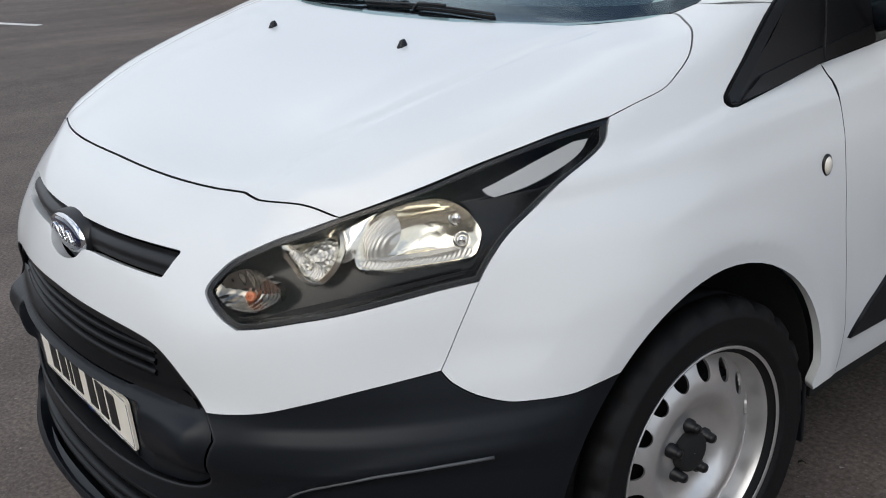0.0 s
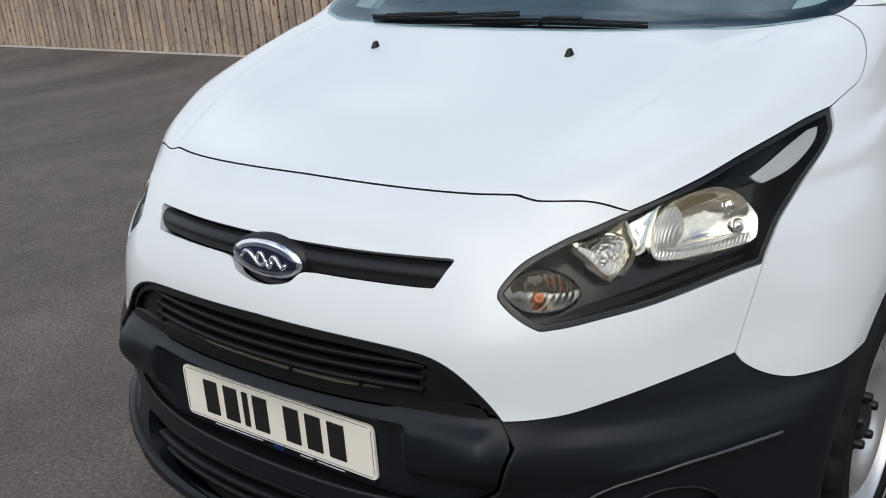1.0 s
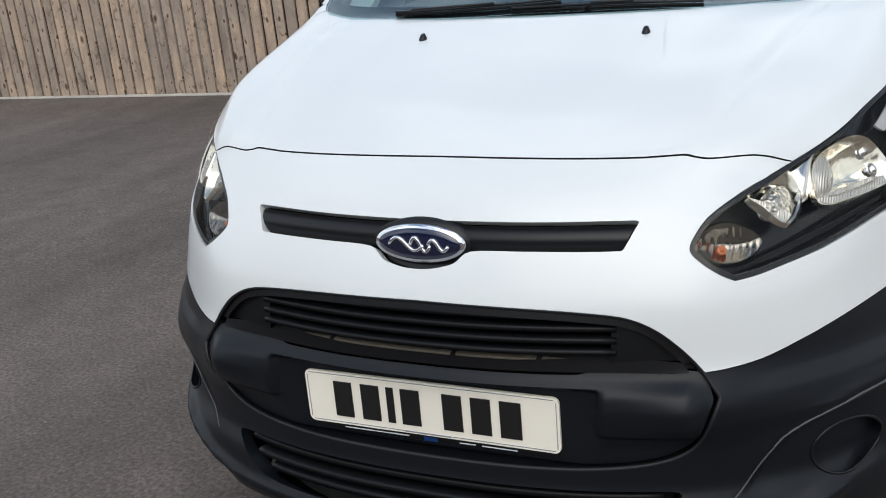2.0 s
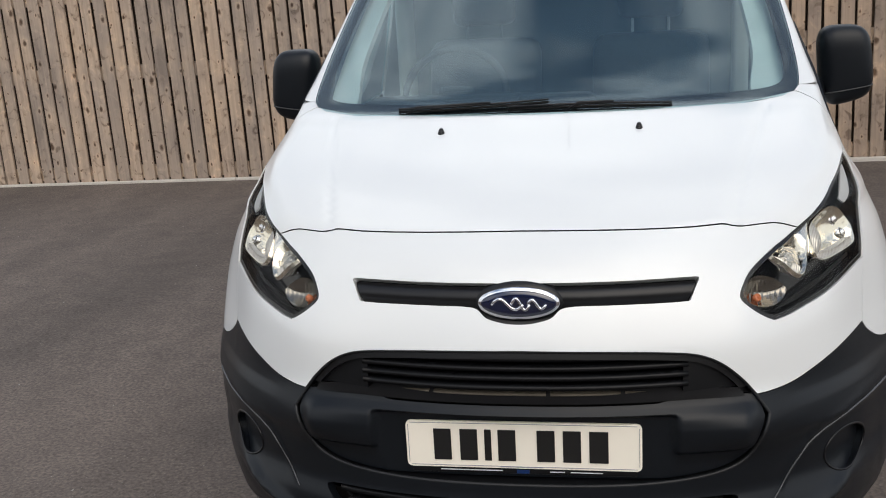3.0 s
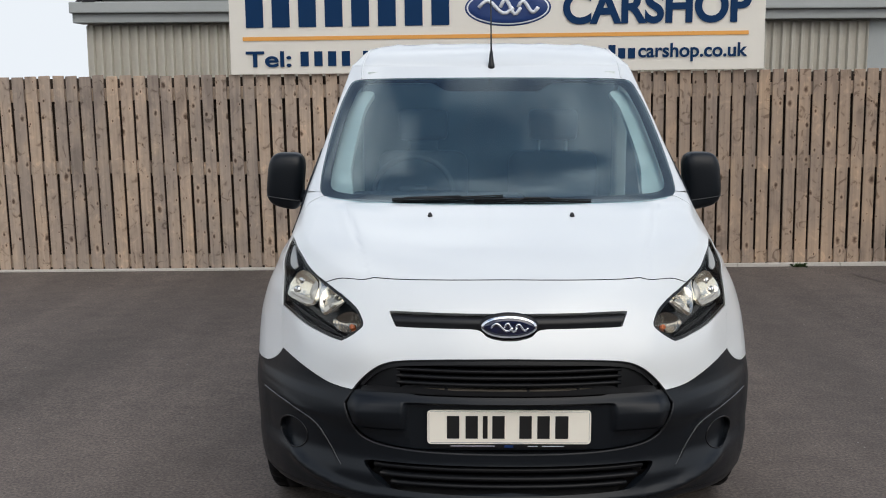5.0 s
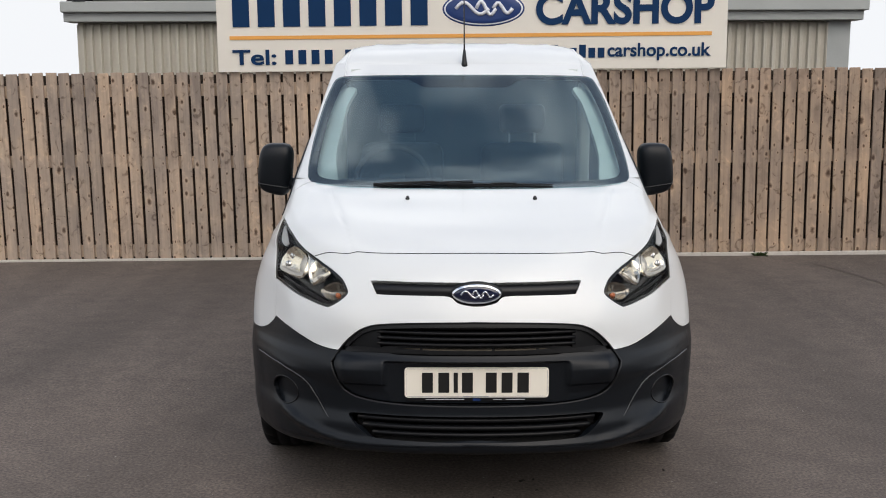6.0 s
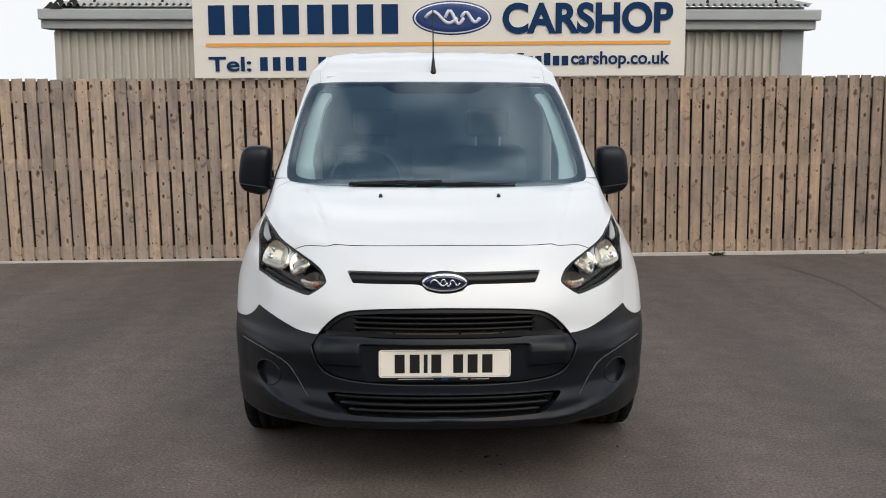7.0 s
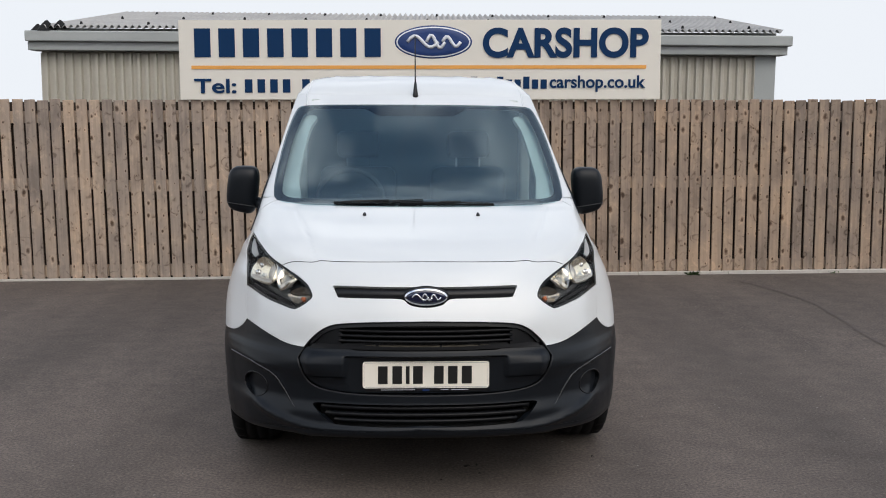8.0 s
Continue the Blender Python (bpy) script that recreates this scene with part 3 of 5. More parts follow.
BOARD_X = [-15 + .127 * i for i in range(122)] + [.49 + .117 * i for i in range(90)]
fence = thing("fence", "weathered timber fence of upright boards with dark gaps", "fence", (0, 0, 0))
rnd = random.Random(5)
board_meshes = []
for k in range(6):
    bm = bmesh.new()
    w, h = .1025 + rnd.uniform(-.0035, .003), FENCE_H + rnd.uniform(-.010, .006)
    box(bm, -w / 2, w / 2, -.011, .011, 0.03, h, .003, seg=1)
    for v in bm.verts:
        v.co.x += rnd.uniform(-.002, .002)
        v.co.z += rnd.uniform(-.003, .003)
    me = bpy.data.meshes.new("board")
    bm.to_mesh(me)
    bm.free()
    me.materials.append(M_BOARD)
    board_meshes.append(me)
old_meshes = [me.copy() for me in board_meshes]
for me in old_meshes:
    me.materials[0] = M_BOARD_OLD
    for v in me.vertices:
        v.co.x *= .945
FENCE_X0, FENCE_X1 = -15.0, 11.0
tilt_turn = Euler((0, -math.atan(TILT), math.atan(FENCE_SLOPE)))
for x in BOARD_X:
    b = new("board", (old_meshes if x > .45 else board_meshes)[rnd.randrange(6)])
    b.parent = fence
    b.location = (x, fence_y(x) + rnd.uniform(-.004, .004), float(ground_z(x, 6.3)) + rnd.uniform(-.006, .006))
    b.scale.z = fence_stretch(x)
    b.rotation_euler = (rnd.uniform(-.004, .004), tilt_turn[1] + rnd.uniform(-.0018, .0018), tilt_turn[2] + rnd.uniform(-.02, .02))


def along_fence(bm_, x0, x1, off, depth, z0, z1, bevel=.0, step=2.0):
    x = x0
    while x < x1 - 1e-6:
        e = min(x + step, x1)
        mid = (x + e) / 2
        m_ = Matrix.Translation((mid, fence_y(mid) + off, float(ground_z(mid, 6.3)))) @ tilt_turn.to_matrix().to_4x4()
        box(bm_, -(e - x) / 2 - .001, (e - x) / 2 - .004, 0, depth, z0, z1, bevel, m_)
        x = e


for z0, z1 in ((.05, .163), (.900, 1.015), (1.565, 1.68)):
    for i in range(11):
        x0 = FENCE_X0 + i * 2.4
        shift = rnd.uniform(-.012, .012)
        bm = bmesh.new()
        along_fence(bm, x0, min(x0 + 2.4, FENCE_X1), .014, .045, z0 * fence_stretch(x0 + 1.2) + shift, z1 * fence_stretch(x0 + 1.2) + shift, .004, 2.4)
        part("rail", bm, M_BOARD, fence, smooth=False)
for i in range(11):
    x = FENCE_X0 + .3 + i * 2.4
    bm = bmesh.new()
    box(bm, x - .05, x + .05, fence_y(x) + .065, fence_y(x) + .165, float(ground_z(x, 6.3)) - .05, float(ground_z(x, 6.3)) + FENCE_H - .04, .006)
    part("post", bm, M_RAIL, fence, smooth=False)
# the back boards that close the gaps from behind, coloured with the gaps' shade
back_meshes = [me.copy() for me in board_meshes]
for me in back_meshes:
    me.materials[0] = M_GAP_SHADE
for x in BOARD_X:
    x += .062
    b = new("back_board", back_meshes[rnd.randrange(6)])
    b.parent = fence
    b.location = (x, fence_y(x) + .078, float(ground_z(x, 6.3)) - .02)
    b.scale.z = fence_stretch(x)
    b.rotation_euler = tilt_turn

bm = bmesh.new()
along_fence(bm, FENCE_X0, FENCE_X1, -.075, .055, -.03, .045, .004, 0.9145)
tagged(mesh_object("kerb", bm, M_KERB, smooth=False), "pale concrete edging strip along the fence foot", "kerb", kind="structure")


def weed(x, y, n_, size, seed):
    rnd_ = random.Random(seed)
    bm_ = bmesh.new()
    for _ in range(n_):
        a_, ln, lean = rnd_.uniform(0, 6.28), size * rnd_.uniform(.5, 1.1), rnd_.uniform(.2, 1.0)
        d_, s_ = Vector((math.cos(a_), math.sin(a_), 0)), Vector((-math.sin(a_), math.cos(a_), 0))
        base = Vector((x + rnd_.uniform(-.06, .06), y + rnd_.uniform(-.02, .01), float(ground_z(x, y))))
        p0, p1, p2 = base, base + d_ * ln * lean * .5 + Vector((0, 0, ln * .6)), base + d_ * ln * lean + Vector((0, 0, ln * (.9 - .4 * lean)))
        w_ = size * .16
        vs = [bm_.verts.new(q) for q in (p0 - s_ * w_ * .3, p0 + s_ * w_ * .3, p1 + s_ * w_, p2, p1 - s_ * w_)]
        bm_.faces.new(vs)
    return tagged(mesh_object("weed", bm_, M_LEAF), "small green weed growing at the fence foot", "plant", group="weeds at the fence")


M_LEAF = material("weed_leaf", (0.055, 0.10, 0.03), rough=0.6, grain=0.4, grain_scale=40)
weed(2.93, 6.0, 26, .075, 1)
weed(4.35, 5.95, 10, .05, 2)

# unseen plain walls added on the yard's open side as a skyline to mirror
M_FAR = material("unseen_wall", (0.13, 0.12, 0.11), rough=0.9, grain=0.3, grain_scale=8, patch=0.4, patch_scale=.4)
bm = bmesh.new()
for x0, x1, h in ((-40, -24, 4.6), (-24, -15, 5.6), (-15, -5, 3.9), (-5, 3, 4.4), (3, 9, 5.4), (9, 26, 4.2)):
    box(bm, x0, x1 - .02, -17.3, -17, -.5, h, .02, seg=1)
tagged(mesh_object("wall_south", bm, M_FAR, smooth=False), "plain dark wall added out of view for reflections", "wall", kind="structure")

# the shed behind the fence
M_CLAD = material("shed_cladding", (0.50, 0.465, 0.395), rough=0.6, grain=0.15, grain_scale=25, patch=0.3, patch_scale=1.2, rough_var=0.2)
M_FASCIA = material("shed_fascia", (0.38, 0.395, 0.385), rough=0.55, patch=0.25, patch_scale=2.0, grain=0.1)
M_ROOF = material("fibre_cement", (0.42, 0.405, 0.385), rough=0.9, grain=0.3, grain_scale=30, patch=0.5, patch_scale=2.5)
SHED_Y = 7.6
shed = thing("shed", "low industrial shed with ribbed beige cladding and corrugated roof", "building", (0, SHED_Y, .022))
shed.rotation_euler = (0, 0, math.atan(FENCE_SLOPE))


def ribbed(x0, x1, y, z0, z1, pitch=.094, depth=.036):
    bm_ = bmesh.new()
    prof, x = [], x0
    while x < x1:
        prof += [(x, y), (x + pitch * .42, y), (x + pitch * .55, y - depth), (x + pitch * .87, y - depth)]
        x += pitch
    prof.append((x1, y))
    prof = [(min(px, x1), py) for px, py in prof]
    lo = [bm_.verts.new((px, py, z0)) for px, py in prof]
    hi = [bm_.verts.new((px, py, z1)) for px, py in prof]
    for i_ in range(len(prof) - 1):
        if prof[i_ + 1][0] - prof[i_][0] > 1e-5 or prof[i_ + 1][1] != prof[i_][1]:
            bm_.faces.new((lo[i_], lo[i_ + 1], hi[i_ + 1], hi[i_]))
    return bm_


bm = bmesh.new()
box(bm, -4.07, 4.20, .03, 6.0, -.3, 2.34)
part("wall", bm, M_CLAD, shed, smooth=False)
part("cladding", ribbed(-4.07, 3.98, 0, -.3, 2.27), M_CLAD, shed, "ribbed beige metal cladding", smooth=False)
bm = bmesh.new()
box(bm, 3.98, 4.215, -.035, .06, -.3, 2.30, .006)
part("corner_post", bm, M_FASCIA, shed, smooth=False)
bm = bmesh.new()
box(bm, -4.15, 4.30, -.16, .10, 2.29, 2.385, .008)
part("fascia", bm, M_FASCIA, shed, smooth=False)
bm = bmesh.new()
box(bm, -4.16, 4.335, -.22, -.04, 2.385, 2.50, .012)
part("gutter", bm, M_FASCIA, shed, smooth=False)


def corrugated(x0, x1, ya, za, yb, zb, pitch=.075, amp=.020):
    bm_ = bmesh.new()
    count_ = int((x1 - x0) / pitch * 8)
    rows = []
    for k_ in range(9):
        f_ = k_ / 8
        rows.append([bm_.verts.new((x0 + (x1 - x0) * i_ / count_, ya + (yb - ya) * f_, za + (zb - za) * f_ + amp * math.cos(2 * math.pi * i_ / 8))) for i_ in range(count_ + 1)])
    for ra, rb in zip(rows, rows[1:]):
        for i_ in range(count_):
            bm_.faces.new((ra[i_], ra[i_ + 1], rb[i_ + 1], rb[i_]))
    return bm_


part("roof", corrugated(-3.95, 4.24, -.20, 2.545, 3.0, 3.02), M_ROOF, shed, "grey corrugated fibre cement roof")
for k, f_ in ((0, .06), (1, .42), (2, .78)):
    for i in range(11):
        bm = bmesh.new()
        bmesh.ops.create_cone(bm, segments=8, radius1=.020, radius2=.010, depth=.03, cap_ends=True, matrix=Matrix.Translation((-3.6 + i * .75 + .12 * k, -.20 + 3.2 * f_, 2.545 + .475 * f_ + .030)))
        part("roof_bolt", bm, M_DARK, shed, smooth=False)
bm = bmesh.new()
box(bm, -3.9, 4.2, -.05, .05, 2.45, 2.54)
part("eaves_board", bm, M_FASCIA, shed, smooth=False)
bm = bmesh.new()
for x, z, r in ((-3.95, 2.53, .14), (-3.80, 2.55, .10), (-4.05, 2.51, .09)):
    bmesh.ops.create_cone(bm, segments=7, radius1=r, radius2=.01, depth=r * .9, cap_ends=True, matrix=Matrix.Translation((x, -.1, z + .03)))
part("flashing", bm, M_DARK, shed, "torn dark flashing at the roof's corner", smooth=False)

# the long sign on top of the fence
M_SIGN = material("sign_cream", (0.76, 0.715, 0.635), rough=0.5, patch=0.06, patch_scale=2, grain=0.03)
M_NAVY = material("sign_navy", (0.003, 0.030, 0.095), specular=0.15, rough=0.5, patch=0.1)
M_AMBER = material("sign_amber", (0.78, 0.36, 0.075), rough=0.5, patch=0.1)
M_LOGO = material("sign_blue", (0.008, 0.035, 0.15), rough=0.4, patch=0.3, patch_scale=4)
M_SILVER = material("sign_silver", (0.70, 0.72, 0.76), rough=0.4)
SIGN_W, SIGN_H = 4.76, .775
sign = thing("sign", "long cream dealership sign with navy letters and amber line", "sign", (-2.22, fence_y(-2.22) - .05, 1.754))
sign.rotation_euler = (0, -.0080, math.atan(FENCE_SLOPE))
bm = bmesh.new()
box(bm, 0, SIGN_W, 0, .03, 0, SIGN_H, .003)
part("board", bm, M_SIGN, sign, smooth=False)


def sx(px):
    return (px - 330) / 839 * SIGN_W


def sz(py):
    return (180 - py) / 136.5 * SIGN_H


def lettering(text, x0, x1, z0, cap, mat, bold):
    cu = bpy.data.curves.new(text, "FONT")
    cu.body, cu.size, cu.offset, cu.extrude = text, 1.0, bold, .004
    ob = bpy.data.objects.new(text, cu)
    scene.collection.objects.link(ob)
    me = bpy.data.meshes.new_from_object(ob.evaluated_get(bpy.context.evaluated_depsgraph_get()))
    bpy.data.objects.remove(ob)
    co_ = np.array([tuple(v.co) for v in me.vertices])
    lo, hi = co_.min(0), co_.max(0)
    tall = max(co_[:, 1].max(), .01)
    for v in me.vertices:
        v.co = Vector((x0 + (v.co.x - lo[0]) / (hi[0] - lo[0]) * (x1 - x0), -.003 - (v.co.z - lo[2]), z0 + v.co.y / tall * cap))
    me.materials.append(mat)
    ob = new("lettering", me)
    ob.parent = sign
    return ob


lettering("CARSHOP", sx(858), sx(1147), sz(106), sz(57) - sz(106), M_NAVY, .034)
lettering("Tel:", sx(355), sx(428), sz(168), sz(144) - sz(168), M_NAVY, .020)
lettering("carshop.co.uk", sx(975), sx(1143), sz(160), sz(139) - sz(160), M_NAVY, .020)


def bar(px0, px1, py0, py1, mat=None):
    bm_ = bmesh.new()
    box(bm_, sx(px0), sx(px1), -.007, -.001, sz(py1), sz(py0))
    return part("bar", bm_, mat or M_NAVY, sign, smooth=False)


for k in range(8):
    bar(357 + k * 42.2, 357 + k * 42.2 + 28, 58, 107)
bar(351, 1144, 121.5, 127.5, M_AMBER)
for k in range(11):
    x = 441 + k * 22 + (12 if k > 3 else 0)
    bar(x + 2, x + 15, 145, 168)
for k in range(12):
    x = 792 + k * 15.2
    bar(x, x + 11, 146 if k % 3 else 141, 162)


def oval(cx, cz, rx, rz, y0, y1, mat, name, parent, label="", dome=0.0, seg=48):
    bm_ = bmesh.new()
    rings = []
    for f_ in (1.0, .97, .7, .4, .12):
        yy = y1 - dome * (1 - f_ * f_) if f_ < 1 else y0
        rings.append([bm_.verts.new((cx + rx * f_ * math.cos(2 * math.pi * i_ / seg), yy, cz + rz * f_ * math.sin(2 * math.pi * i_ / seg))) for i_ in range(seg)])
    for ra, rb in zip(rings, rings[1:]):
        for i_ in range(seg):
            bm_.faces.new((ra[i_], ra[(i_ + 1) % seg], rb[(i_ + 1) % seg], rb[i_]))
    bm_.faces.new(rings[-1])
    return part(name, bm_, mat, parent, label)


logo = oval(sx(772), sz(81.5), .382, .162, 0, -.006, M_LOGO, "logo", sign, "blue oval emblem")
oval(sx(772), sz(81.5), .366, .148, -.006, -.009, M_SILVER, "logo_ring", logo)
oval(sx(772), sz(81.5), .352, .136, -.009, -.012, M_LOGO, "logo_field", logo)


def swash(cx, cz, w_, h_, y, radius, mat, parent, name="emblem_stroke"):
    """Plain flowing strokes that stand for the emblem's script."""
    for x0, f_, amp in ((-.46, .55, .30), (-.12, .32, .34), (.16, .32, .26)):
        bm_ = bmesh.new()
        pts = [(cx + w_ * (x0 + f_ * t_ / 10), y, cz + h_ * amp * math.sin(t_ / 10 * 2 * math.pi) * (1 - .25 * t_ / 10)) for t_ in range(11)]
        tube(bm_, pts, radius, 6)
        part(name, bm_, mat, parent)


swash(sx(772), sz(81.5), .56, .21, -.013, .017, M_SILVER, logo)


# litter on the asphalt
M_DEBRIS = material("dead_leaf", (0.018, 0.014, 0.011), rough=0.9, grain=0.5)
M_GRIT = material("grit", (0.26, 0.24, 0.22), rough=0.9, grain=0.4, per_piece=0.3)
LITTER = ((.203, .387, .020, .3), (.246, .400, .013, 1.2), (.075, .212, .012, 2.0), (.252, .288, .010, .7), (.80, .50, .012, 1.9), (.75, 1.44, .014, .2))
for x, y, size, turn in LITTER:
    rnd = random.Random(int(x * 1000))
    bm = bmesh.new()
    vs = []
    for k in range(9):
        t_ = 2 * math.pi * k / 9
        r_ = size * rnd.uniform(.55, 1.1)
        vs.append(bm.verts.new((r_ * math.cos(t_), r_ * .45 * math.sin(t_), rnd.uniform(.002, .010))))
    c_ = bm.verts.new((0, 0, .012))
    for k in range(9):
        bm.faces.new((vs[k], vs[(k + 1) % 9], c_))
    leaf = mesh_object("dead_leaf", bm, M_DEBRIS)
    leaf.location, leaf.rotation_euler = (x, y, float(ground_z(x, y))), (0, 0, turn)
    tagged(leaf, "small curled dark dead leaf on the asphalt", "leaf", group="leaves on the asphalt")
bm = bmesh.new()
rnd = random.Random(11)
for k in range(700):
    x, y, r_ = rnd.uniform(-6, 6), rnd.uniform(-3.4, 5.6), rnd.uniform(.002, .0055)
    m_ = Matrix.Translation((x, y, float(ground_z(x, y)) + r_ * .4)) @ Matrix.Rotation(rnd.uniform(0, 3), 4, "Z") @ Matrix.Diagonal((1.4, 1, .7, 1))
    t0 = [Vector(q) * r_ for q in ((1.3, 0, 0), (-.5, .9, 0), (-.6, -.8, 0), (0, 0, .8))]
    vv = [bm.verts.new(m_ @ q) for q in t0]
    for f_ in ((0, 1, 3), (1, 2, 3), (2, 0, 3)):
        bm.faces.new([vv[i_] for i_ in f_])
tagged(mesh_object("loose_grit", bm, M_GRIT, smooth=False), "scattered pale grit on the asphalt", "grit", kind="stuff")


# ---- the van ----
van = thing("van", "white small panel van with black bumpers and steel wheels", "van", (0, 0, 0))
GAP = rounded(xz([(0, .9705), (.25, .969), (.436, .9670), (.460, .9640), (.484, .9600), (.567, .956), (.613, .945)]), 5, False)
HL_TOP = rounded(xz([(.613, .945), (.653, .963), (.690, .982), (.723, 1.004), (.756, 1.024), (.774, 1.035), (.793, 1.042)]), 4, False)
HL_OUT = rounded(xz([(.793, 1.042), (.807, 1.014), (.811, .988), (.808, .957), (.801, .933), (.794, .899), (.791, .864), (.788, .836)]), 4, False)
HL_LOW = rounded(xz([(.788, .836), (.755, .829), (.716, .818), (.668, .805), (.617, .795), (.577, .787), (.543, .784)]), 4, False)
HL_IN = rounded(xz([(.543, .784), (.519, .797), (.489, .818), (.470, .838), (.478, .862), (.497, .886), (.543, .914), (.576, .928), (.613, .945)]), 4, False)
SEAM = rounded(xz([(.788, .836), (.785, .802), (.780, .752), (.775, .701)]), 4, False)
BLK = rounded(xz([(.775, .701), (.738, .691), (.696, .679), (.644, .662), (.589, .645), (.538, .639), (.503, .638)]), 4, False)
HEX_UP = rounded(xz([(.503, .638), (.471, .676), (.430, .712), (.385, .733), (.326, .742), (.194, .750), (0, .754)]), 5, False)
HEX_LOW = rounded(xz([(.503, .638), (.530, .600), (.530, .588), (.516, .545), (.496, .504), (.474, .483), (.432, .466), (.363, .455), (.24, .448), (0, .446)]), 5, False)
WING_BLK = rounded(xz([(.775, .701), (.788, .680), (.812, .655), (.836, .638), (.854, .633), (.874, .630), (.885, .635)]) + yz([(.627, .638)]), 4, False)
ARCH_Y, ARCH_Z, ARCH_R = .882, .383, .360


def arch(cy, a0, a1, steps=22):
    """Points of a wheel arch, from one angle to another, measured from straight back upwards."""
    out = []
    for k in range(steps + 1):
        t_ = a0 + (a1 - a0) * k / steps
        r_ = ARCH_R + .032 * float(smooth01((t_ - 136) / 50)) * (cy < 2)
        out.append((cy + r_ * math.cos(radians(t_)), ARCH_Z + r_ * math.sin(radians(t_))))
    return yz(out)


def joined(*runs):
    out = []
    for run in runs:
        for q in run:
            if not out or np.hypot(q[0] - out[-1][0], q[1] - out[-1][1]) > 1e-4:
                out.append(tuple(q))
    return out


BON_SIDE = rounded(xz([(0, 1.151), (.275, 1.153), (.551, 1.158), (.660, 1.166), (.706, 1.169), (.735, 1.159), (.766, 1.140), (.789, 1.110), (.801, 1.082), (.805, 1.066), (.799, 1.054), (.793, 1.042)]), 5, False)
# bonnet's turned-in rim is blackened to put shade into the gap
bonnet = panel("bonnet", mirrored(joined(BON_SIDE, HL_TOP[::-1], GAP[::-1])), M_PAINT, van, step=.022, scale=(1.25, 3.2), gap=.0034, rim_mat=M_DARK)
bonnet["label"] = "white bonnet with two soft creases"

SLOT = rounded(xz([(0, .885), (.20, .885), (.374, .885), (.384, .882), (.377, .868), (.368, .850), (.359, .840), (.20, .840), (.10, .838), (.07, .818), (.03, .808), (0, .806)]), 4, False)
fascia = panel("front_fascia", mirrored(joined(GAP, HL_IN[::-1], HL_LOW[::-1], SEAM, BLK, HEX_UP)), M_PAINT, van, holes=[mirrored(SLOT)], step=.022, gap=.0008, thick=.022)

ARCH_FRONT = arch(ARCH_Y, 134, 197)
LOWER = rounded(yz([(.506, .266), (.42, .266)]) + xz([(.78, .270), (.64, .286), (.45, .300), (.2, .307), (0, .309)]), 5, False)
INTAKE = rounded(xz([(0, .411), (.25, .411), (.44, .410), (.466, .403), (.448, .378), (.416, .348), (.378, .330), (.2, .326), (0, .326)]), 4, False)
FOG = [(ax(.724 + .056 * math.cos(t_ * math.pi / 14), .442 + .050 * math.sin(t_ * math.pi / 14)), .442 + .050 * math.sin(t_ * math.pi / 14)) for t_ in range(28)]
HEX_LOW_R = HEX_LOW[::-1]
bumper = panel("front_bumper", mirrored(joined(HEX_LOW_R, BLK[::-1], WING_BLK, ARCH_FRONT, LOWER)), M_PLASTIC, van,
               holes=[mirrored(INTAKE), FOG, flip(FOG)[::-1]], step=.013, gap=.0012, thick=.03, label="unpainted black plastic bumper")
# turned-under lip
bm = bmesh.new()
low = np.array(LOWER)
low = np.concatenate([low, (low * (-1, 1))[::-1][1:]])
pos, nn = skin(low[:, 0], low[:, 1]), skin_normal(low[:, 0], low[:, 1])
rows = []
for k in range(6):
    t_ = k / 5 * math.pi / 2
    rows.append([bm.verts.new(Vector(p) - Vector((n_[0], n_[1], 0)) * (.05 * (1 - math.cos(t_)) + .10 * (k == 5)) - Vector((0, 0, .035 * math.sin(t_)))) for p, n_ in zip(pos, nn)])
for ra, rb in zip(rows, rows[1:]):
    for i in range(len(ra) - 1):
        bm.faces.new((ra[i], rb[i], rb[i + 1], ra[i + 1]))
part("bumper_lip", bm, M_PLASTIC, bumper)
for s in (1, -1):
    ridge = rounded(xz([(.843, .553), (.805, .551), (.749, .545), (.703, .531), (.655, .514), (.624, .494), (.596, .458), (.568, .412), (.544, .382)]), 4, False)
    q = np.array(ridge) * (s, 1)
    pts = skin(q[:, 0], q[:, 1])
    bm = bmesh.new()
    # thin pale tube carries the crease's painted highlight
    tube(bm, [tuple(p) for p in pts], .0032, 8, .0016)
    part("bumper_crease", bm, M_CREASE, bumper, "pale crease with its highlight in the colour")
    fog = [(s * a_, z_) for a_, z_ in FOG][::s]
    cup = panel("fog_blank", fog, M_PLASTIC, bumper, step=.02, push=-.018, thick=.0)
    bm = bmesh.new()
    ring = np.array(fog)
    pp = skin(ring[:, 0], ring[:, 1])
    tube(bm, [tuple(v) for v in np.concatenate([pp, pp[:1]])], .003, 6, cap=False)
    part("fog_rim", bm, M_SATIN, bumper)

# grille: back sheet blackened for the shade inside, slats, plate carrier
HEX = mirrored(joined(HEX_UP[::-1], HEX_LOW))
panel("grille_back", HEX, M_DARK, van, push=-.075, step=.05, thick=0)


def half_width(z):
    return float(np.interp(z, (.637, .676, .712, .733, .742, .754), (.50, .468, .428, .385, .32, .1)))


